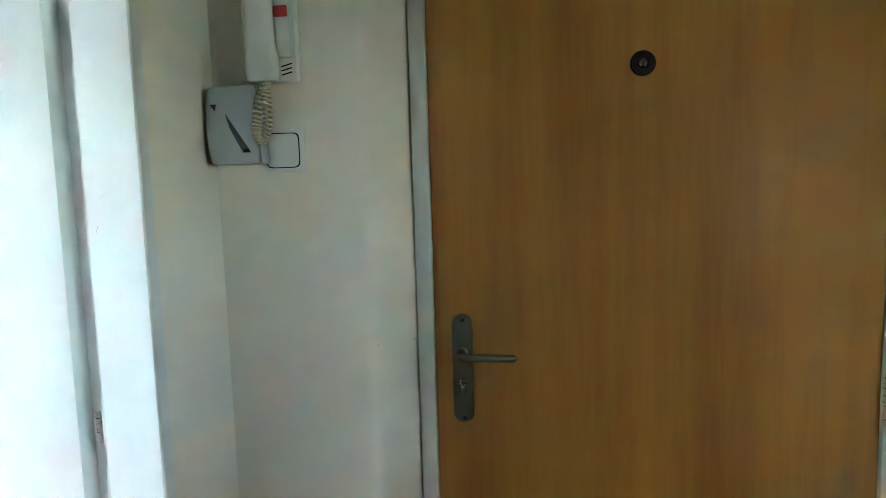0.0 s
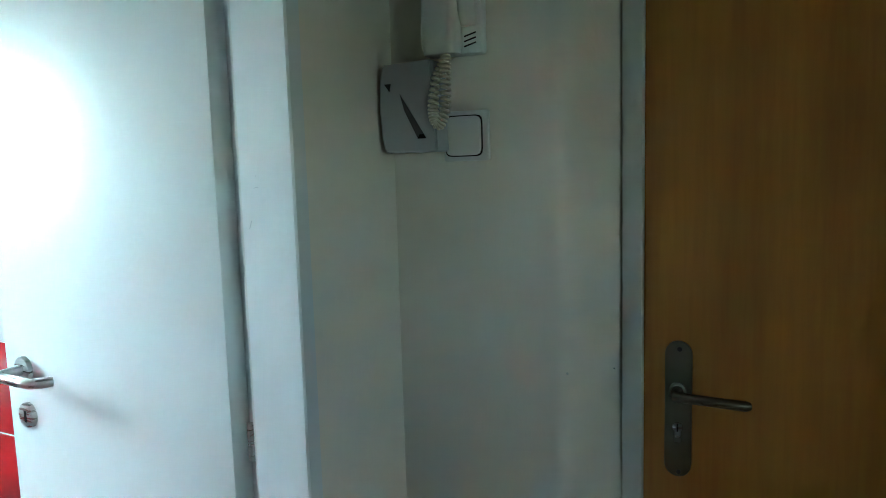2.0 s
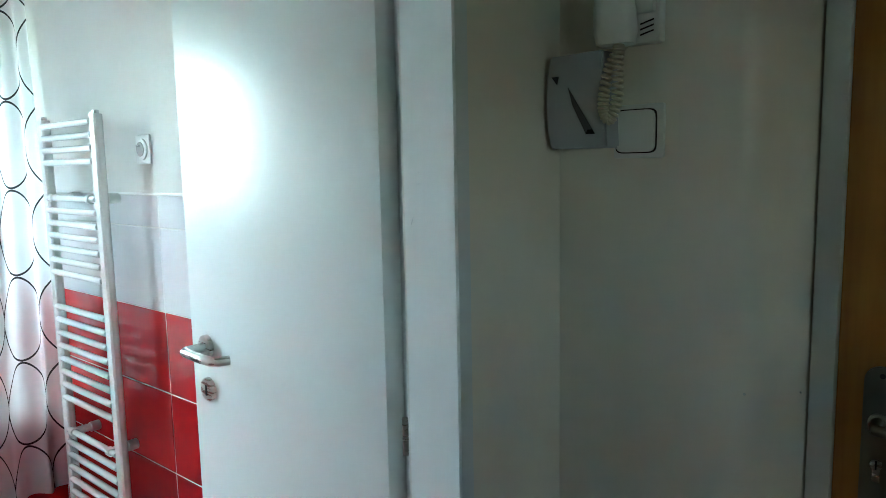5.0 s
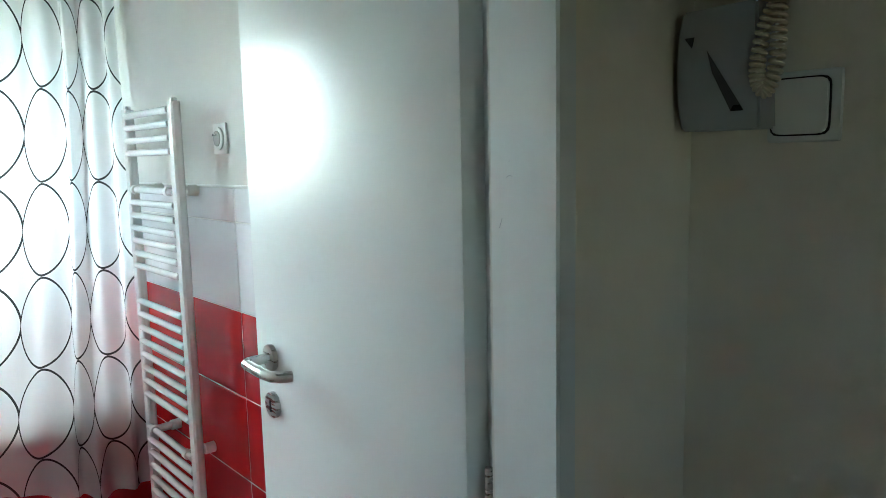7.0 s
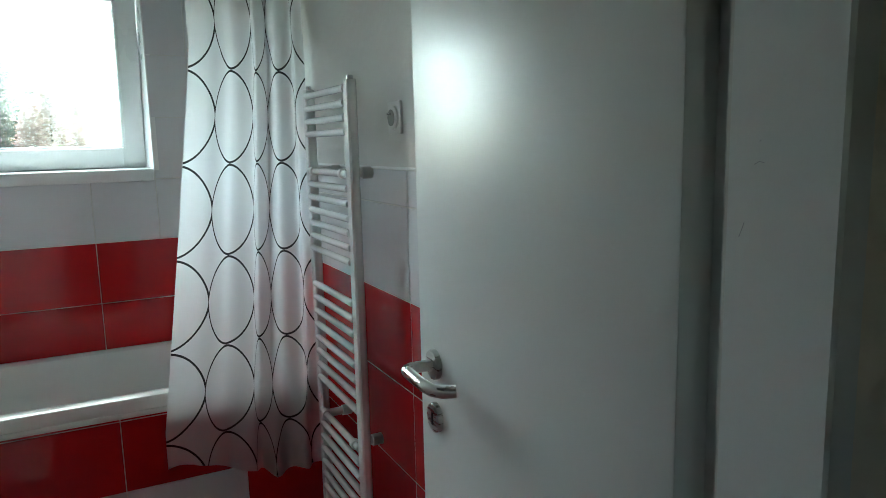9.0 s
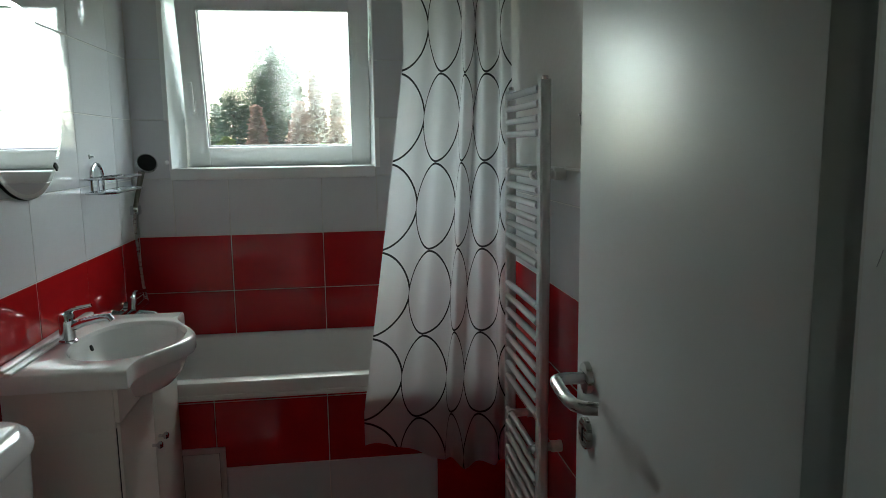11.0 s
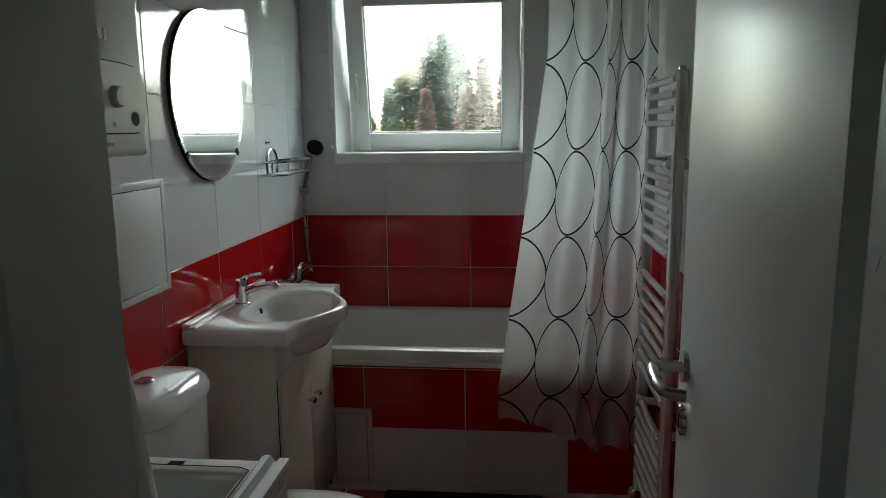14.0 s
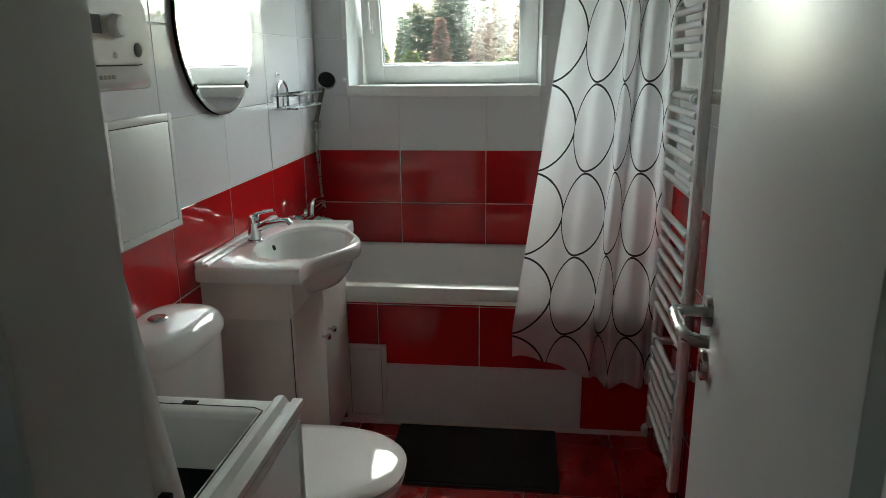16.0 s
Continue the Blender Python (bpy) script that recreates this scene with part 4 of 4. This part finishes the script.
# ---- water heater ----
def boiler():
    t = thing("gas_boiler", "white wall-hung gas boiler with a control panel", "boiler")
    xa, xb, y1, z0, z1 = -1.100, -1.522, 0.290, 1.392, 2.10
    part("casing", box((xb, YL, z0), (xa, y1 - 0.004, z1), 0.016, 4), ENAMEL, t)
    m = Matrix.Translation((0, y1 - 0.006, 0)) @ Matrix(((1, 0, 0, 0), (0, 0, 1, 0), (0, 1, 0, 0), (0, 0, 0, 1)))
    o = [(xa - 0.02, 1.437), (xb + 0.06, 1.437)] + [(xb + 0.052 + 0.03 * math.cos(a), 1.467 + 0.03 * math.sin(a)) for a in (-1.4, -1.9, -2.4, -2.9)] + [(xb + 0.018, 1.50), (xb + 0.020, 1.527)] + [(xb + 0.052 + 0.03 * math.cos(a), 1.530 + 0.03 * math.sin(a)) for a in (2.9, 2.4, 1.9)] + [(xb + 0.09, 1.562), (xa - 0.02, 1.566)]
    part("panel_gap", prism([(x * 1.0 - (0.003 if x < -1.3 else 0), z + (0.003 if z > 1.5 else -0.003)) for x, z in o], 0.0035, m), DARK, t, smooth=False)
    p = part("control_panel", prism(o, 0.012, m, 0.003), PLASTIC, t)
    yb = y1 + 0.006
    R = Matrix.Rotation(radians(-90), 4, "X")
    part("display", box((-1.352, yb - 0.001, 1.487), (-1.327, yb + 0.001, 1.517)), LCD, p, smooth=False)
    part("dial", lathe([(0.020, 0), (0.019, 0.012), (0.016, 0.015), (0.004, 0.0155)], 28, Matrix.Translation((-1.392, yb - 0.001, 1.501)) @ R), PLASTIC, p)
    part("gauge", lathe([(0.0125, 0), (0.0125, 0.002), (0.010, 0.0025)], 24, Matrix.Translation((-1.458, yb - 0.001, 1.462)) @ R), BLACK, p)
    part("button", lathe([(0.005, 0), (0.005, 0.002)], 14, Matrix.Translation((-1.385, yb - 0.001, 1.452)) @ R), PLASTIC_GREY, p)
    # maker's mark and model name as plain bars
    for k in range(3):
        part("maker_mark", box((-1.402 + 0.018 * k, y1 - 0.0045, 1.600), (-1.388 + 0.018 * k, y1 - 0.0028, 1.620)), mat("grey_print_mark", (0.12, 0.12, 0.13), 0.4), t, smooth=False)
    for k in range(4):
        part("model_mark", box((-1.392 + 0.0125 * k, y1 - 0.0045, 1.4125), (-1.383 + 0.0125 * k, y1 - 0.0028, 1.4195)), mat("grey_print_model", (0.10, 0.10, 0.10), 0.4), t, smooth=False)


boiler()


# ---- mirror ----
def mirror():
    t = thing("round_mirror", "round frameless wall mirror with black edge", "mirror")
    R = Matrix.Translation((-2.385, YL + 0.001, 1.548)) @ Matrix.Rotation(radians(-90), 4, "X")
    part("backing", lathe([(0.262, 0), (0.2685, 0.002), (0.2685, 0.0095), (0.267, 0.0105)], 72, R), BLACK, t)
    part("glass", lathe([(0.267, 0.0107), (0.2675, 0.0150), (0.253, 0.0140), (0.10, 0.0140)], 72, R), MIRROR, t, "silvered mirror glass", smooth=False)
    for a in (-0.75, -2.39):
        c = R @ Vector((0.264 * math.cos(a), -0.264 * math.sin(a), 0.0125))
        b = box((-0.008, -0.004, -0.011), (0.008, 0.005, 0.011), 0.001)
        bmesh.ops.transform(b, matrix=Matrix.Translation(c) @ Matrix.Rotation(-a + math.pi / 2, 4, "Y"), verts=b.verts[:])
        part("clip", b, BLACK, t)


mirror()


# ---- shower set ----
def shower():
    t = thing("shower_basket", "chrome wire shower basket on the tiled wall", "shower basket")
    def loop(z, x0=-3.22, x1=-2.83, y0=YL + 0.006, y1=YL + 0.095):
        return [(x0 + 0.01, y0, z), (x1 - 0.01, y0, z), (x1, y0 + 0.01, z), (x1, y1 - 0.03, z), (x1 - 0.03, y1, z), (x0 + 0.03, y1, z), (x0, y1 - 0.03, z), (x0, y0 + 0.01, z)]
    for z in (1.318, 1.268):
        part("rail", tube(loop(z), 0.0045, 8, closed=True), CHROME, t)
    for k in range(11):
        x = -3.19 + k * 0.034
        part("wire", tube([(x, YL + 0.006, 1.268), (x, YL + 0.095, 1.268)], 0.0026, 6), CHROME, t)
    for x in (-3.22, -3.03, -2.83):
        part("upright", tube([(x, YL + 0.05, 1.266), (x, YL + 0.05, 1.320)], 0.0035, 6), CHROME, t)
    part("hook", tube([(-2.880, YL + 0.012, 1.268)] + [(-2.940 + 0.060 * math.cos(a), YL + 0.012, 1.318 + 0.050 * math.sin(a)) for a in [math.pi * k / 14 for k in range(15)]] + [(-3.0, YL + 0.012, 1.268)], 0.0058, 8), CHROME, t)
    s = thing("hand_shower", "chrome and black hand shower on its hose", "shower head")
    h0, h1 = Vector((-3.335, 0.053, 1.178)), Vector((-3.330, 0.090, 1.325))
    part("grip", tube([h0, h0.lerp(h1, 0.5), h1], [0.009, 0.010, 0.013], 12), BRASS, s)
    hd = Matrix.Translation((-3.326, 0.112, 1.358)) @ Matrix.Rotation(radians(62), 4, "Y") @ Matrix.Rotation(radians(-25), 4, "X")
    part("head", lathe([(0.012, -0.022), (0.030, -0.012), (0.042, 0.0), (0.043, 0.008), (0.040, 0.012)], 32, hd), CHROME, s)
    part("spray_face", lathe([(0.037, 0.0125), (0.036, 0.0145), (0.01, 0.015)], 28, hd), BLACK, s)
    part("wall_holder", box((-3.385, YL - 0.002, 1.145), (-3.335, 0.065, 1.185), 0.008), CHROME, s)
    hose = [(-3.335, 0.052, 1.180), (-3.330, 0.046, 1.115), (-3.330, 0.054, 0.986), (-3.325, 0.064, 0.855), (-3.300, 0.082, 0.790), (-3.245, 0.085, 0.788)]
    part("hose", tube(hose, 0.0062, 8), STEEL, s)
    m = thing("bath_tap", "chrome bath mixer tap on the tiled wall", "tap")
    part("body", tube([(-3.245, 0.085, 0.788), (-2.965, 0.085, 0.788)], 0.022, 16), CHROME, m)
    for x in (-3.18, -3.03):
        part("inlet", tube([(x, YL - 0.002, 0.788), (x, 0.085, 0.788)], [0.026, 0.016], 16), CHROME, m)
    part("spout", tube([(-3.10, 0.09, 0.785), (-3.10, 0.16, 0.775), (-3.10, 0.19, 0.755)], 0.013, 12), CHROME, m)
    part("lever", tube([(-3.075, 0.088, 0.80), (-3.077, 0.090, 0.845), (-3.10, 0.090, 0.862), (-3.26, 0.090, 0.842)], [0.019, 0.016, 0.011, 0.006], 10), CHROME, m)


shower()

# ---- small adhesive hooks ----
for m in (Matrix.Translation((-2.919, YL, 1.394)) @ Matrix.Rotation(radians(-90), 4, "X"), Matrix.Translation((XF, 0.165, 1.360)) @ Matrix.Rotation(radians(90), 4, "Y")):
    k = thing("wall_hook", "tiny white plastic hook stuck to the tiles", "hook")
    part("plate", lathe([(0.009, 0), (0.009, 0.002), (0.006, 0.004)], 16, m), PVC, k)
    part("peg", lathe([(0.003, 0.003), (0.003, 0.012), (0.005, 0.014), (0.003, 0.016)], 12, m), PVC, k)

# ---- bath mat ----
rug = thing("bath_mat", "dark grey bath mat on the red floor", "mat")
part("pad", box((-2.757, 0.512, 0.0), (-2.362, 1.135, 0.012), 0.005), MAT_RUG, rug)
part("border", box((-2.368, 0.514, 0.0), (-2.350, 1.133, 0.007), 0.003), DARK, rug)


# ---- outside ----
def conifer(x, y, z, h, w, seed, leaf):
    rnd = random.Random(seed)
    name, label = {"dark_needles": ("conifer_tree", "dark green conifer seen outside the window"), "russet_leaves": ("autumn_tree", "reddish brown autumn tree outside the window"),
                   "light_leaves": ("leafy_tree", "light green tree outside the window")}[leaf.name]
    t = thing(name, label, "tree")
    part("trunk", tube([(x, y, z), (x + 0.05, y, z + h * 0.5), (x, y, z + h)], [h * 0.018, h * 0.011, 0.01], 8), BARK, t)
    bm = bmesh.new()
    for _ in range(4200):
        f = rnd.random() ** 0.8
        r = (w * (1 - f) ** 0.85 + 0.03 if leaf is not LEAF_LIGHT else w * math.sin(math.pi * min(1, 0.15 + f * 0.85)) ** 0.6) * math.sqrt(rnd.random())
        a = rnd.random() * 2 * math.pi
        c = Vector((x + r * math.cos(a), y + r * math.sin(a), z + h * (0.42 + 0.58 * f) - 0.12 * r))
        s = 0.08 + 0.12 * rnd.random()
        d = Vector((math.cos(a), math.sin(a), -0.4 + rnd.random() * 0.6)) * s
        e = Vector((-math.sin(a), math.cos(a), rnd.random() - 0.5)) * s * 0.45
        bm.faces.new([bm.verts.new(c - d), bm.verts.new(c + e), bm.verts.new(c + d), bm.verts.new(c - e)])
    part("crown", bm, leaf, t, smooth=False)


G = -6.0
tagged(part("ground", box((-3000, -3000, G - 0.2), (3000, 3000, G)), GRASS, smooth=False), "green ground outside the house", "ground", kind="structure")
for i, (px, py, top, w) in enumerate(((-23, -2.42, 4.45, 1.05), (-23, -1.72, 4.95, 0.95), (-24, -1.30, 4.75, 0.8), (-23, -0.72, 4.95, 1.2), (-25, -3.3, 2.9, 0.8), (-24, -5.5, 4.8, 1.3), (-22, -7.4, 4.0, 1.2), (-26, -9.8, 5.2, 1.4))):
    conifer(px, py, G, top - G, w, i, LEAF_DARK)
for i, (px, py, top, w) in enumerate(((-22, 0.16, 4.2, 0.6), (-22, 0.78, 3.75, 0.55), (-21, -0.30, 2.7, 1.1), (-21, -1.50, 2.6, 0.8), (-20, 0.75, 2.2, 0.9))):
    conifer(px, py, G, top - G, w, 40 + i, LEAF_RUSSET)
for i, (px, py, top, w) in enumerate(((-20, -3.2, 2.1, 0.9), (-20, -2.2, 1.7, 0.7), (-20, -6.2, 2.6, 1.5), (-19, -8.4, 2.8, 1.6), (-21, -11.5, 3.4, 1.8), (-22, 6.2, 2.6, 1.5), (-22, 7.4, 3.1, 0.7), (-22, 7.95, 3.5, 0.6), (-22, 8.45, 3.3, 0.6), (-22, 9.0, 3.0, 0.6), (-22, 9.5, 2.8, 0.7), (-22, 10.6, 3.1, 1.2), (-20, 12.8, 2.9, 1.6), (-22, 4.4, 1.4, 1.1), (-19, 0.4, 1.5, 1.2))):
    conifer(px, py, G, top - G, w, 20 + i, LEAF_LIGHT)


def house():
    t = thing("neighbour_house", "red rendered house outside the window", "house")
    x0, x1, y0, y1, z1 = -36, -29, 0.6, 6.2, -2.4
    part("wall", box((x0, y0, G), (x1, y1, z1)), BRICK_RED, t, smooth=False)
    part("roof", prism([(x0 - 0.4, z1), (x1 + 0.4, z1), ((x0 + x1) / 2, z1 + 2.2)], y1 - y0 + 0.6, Matrix.Translation((0, y1 + 0.3, 0)) @ FACE_Y), mat("roof_tiles", (0.52, 0.38, 0.33), 0.8, var=0.3, scale=2), t, smooth=False)
    for k in range(3):
        for zz in (-4.6, -1.6):
            part("window", box((x1 - 0.02, y0 + 0.8 + 2.0 * k, zz), (x1 + 0.04, y0 + 1.8 + 2.0 * k, zz + 1.4)), BLACK, t, smooth=False)


house()

# ---- tiles ----
TILE_MESH = {}


def tile_mesh(w, h, material, gap=0.003):
    key = (round(w, 4), round(h, 4), material.name)
    if key not in TILE_MESH:
        g, c = gap / 2, 0.0014
        b = bmesh.new()
        def loop(i, z):
            return [b.verts.new(p) for p in ((g + i, g + i, z), (w - g - i, g + i, z), (w - g - i, h - g - i, z), (g + i, h - g - i, z))]
        rs = [loop(0, -TH), loop(0, -c), loop(c, 0)]
        for u, v in zip(rs, rs[1:]):
            for k in range(4):
                b.faces.new((u[k], u[(k + 1) % 4], v[(k + 1) % 4], v[k]))
        b.faces.new(rs[-1])
        me = mesh_of(b, material)
        TILE_MESH[key] = me
    return TILE_MESH[key]


def cut(rect, hole):
    """The parts of rect (u0, v0, u1, v1) that lie outside hole."""
    u0, v0, u1, v1 = rect
    a0, b0, a1, b1 = hole
    if a0 >= u1 or a1 <= u0 or b0 >= v1 or b1 <= v0:
        return [rect]
    out = []
    if u0 < a0:
        out.append((u0, v0, a0, v1))
    if a1 < u1:
        out.append((a1, v0, u1, v1))
    lo, hi = max(u0, a0), min(u1, a1)
    if v0 < b0:
        out.append((lo, v0, hi, b0))
    if b1 < v1:
        out.append((lo, b1, hi, v1))
    return out


def lay(parent, m, u_lines, v_lines, pick, holes=(), jitter=0.25):
    """Tiles between the joint lines on the plane m (local x, y; facing z). pick gives the material at a centre, or None."""
    for u0, u1 in zip(u_lines, u_lines[1:]):
        for v0, v1 in zip(v_lines, v_lines[1:]):
            rects = [(u0, v0, u1, v1)]
            for hole in holes:
                rects = [q for r in rects for q in cut(r, hole)]
            for r in rects:
                if r[2] - r[0] < 0.012 or r[3] - r[1] < 0.012:
                    continue
                material = pick((r[0] + r[2]) / 2, (r[1] + r[3]) / 2)
                if material is None:
                    continue
                ob = new("tile", tile_mesh(r[2] - r[0], r[3] - r[1], material))
                ob.parent = parent
                ob.matrix_world = m @ pose(r[0], r[1], random.uniform(-0.0006, 0.0002), random.uniform(-jitter, jitter) * 0.25, random.uniform(-jitter, jitter) * 0.25, 0)


def lines(a, b, start, step):
    """Joint lines between a and b on the grid start + k * step."""
    k = math.ceil((a + 1e-6 - start) / step)
    out = [a]
    while start + k * step < b - 1e-6:
        out.append(start + k * step)
        k += 1
    return out + [b]


RED_TOP = 1.040
M_LEFT = Matrix.Translation((0, YL, 0)) @ Matrix(((-1, 0, 0, 0), (0, 0, 1, 0), (0, 1, 0, 0), (0, 0, 0, 1)))     # u = -x
M_FAR = Matrix.Translation((XF, 0, 0)) @ Matrix(((0, 0, 1, 0), (1, 0, 0, 0), (0, 1, 0, 0), (0, 0, 0, 1)))       # u = y
M_RIGHT = Matrix.Translation((0, YR, 0)) @ Matrix(((1, 0, 0, 0), (0, 0, -1, 0), (0, 1, 0, 0), (0, 0, 0, 1)))    # u = x
M_APRON = Matrix.Translation((AX, 0, 0)) @ Matrix(((0, 0, 1, 0), (1, 0, 0, 0), (0, 1, 0, 0), (0, 0, 0, 1)))
lay(wall_left, M_LEFT, lines(-XP, -XF, 2.005, 0.4), lines(0.0, CEIL, RED_TOP, 0.25), lambda u, v: RED_TILE if v < RED_TOP else WHITE_TILE)
lay(wall_far, M_FAR, lines(YL, YR, 0.415, 0.4), lines(0.52, CEIL, RED_TOP, 0.25), lambda u, v: RED_TILE if v < RED_TOP else WHITE_TILE, [(WY0 - 0.002, WZ0 - 0.045, WY1 + 0.002, WZ1 + 0.002)])
lay(wall_right, M_RIGHT, lines(XF, XP - 0.01, -1.930, 0.4), lines(0.0, 1.345, 0.0, 0.25), lambda u, v: RED_TILE if v < 1.0 else WHITE_TILE)
lay(apron, M_APRON, lines(YL, YR, 0.430, 0.4), [0.018, 0.268, 0.518, 0.55], lambda u, v: WHITE_TILE if v < 0.268 and 0.43 < u < 1.23 else RED_TILE)
lay(floor, Matrix.Identity(4), lines(AX, XP, -2.343, 0.333), lines(YL, YR, 1.345, 0.333), lambda u, v: FLOOR_TILE)
tagged(part("trim", box((XF, YR - 0.003, 1.3455), (XP - 0.012, YR + TH, 1.3520), 0.001), PVC, smooth=False), "white strip along the top of the tiles", "trim", kind="structure")
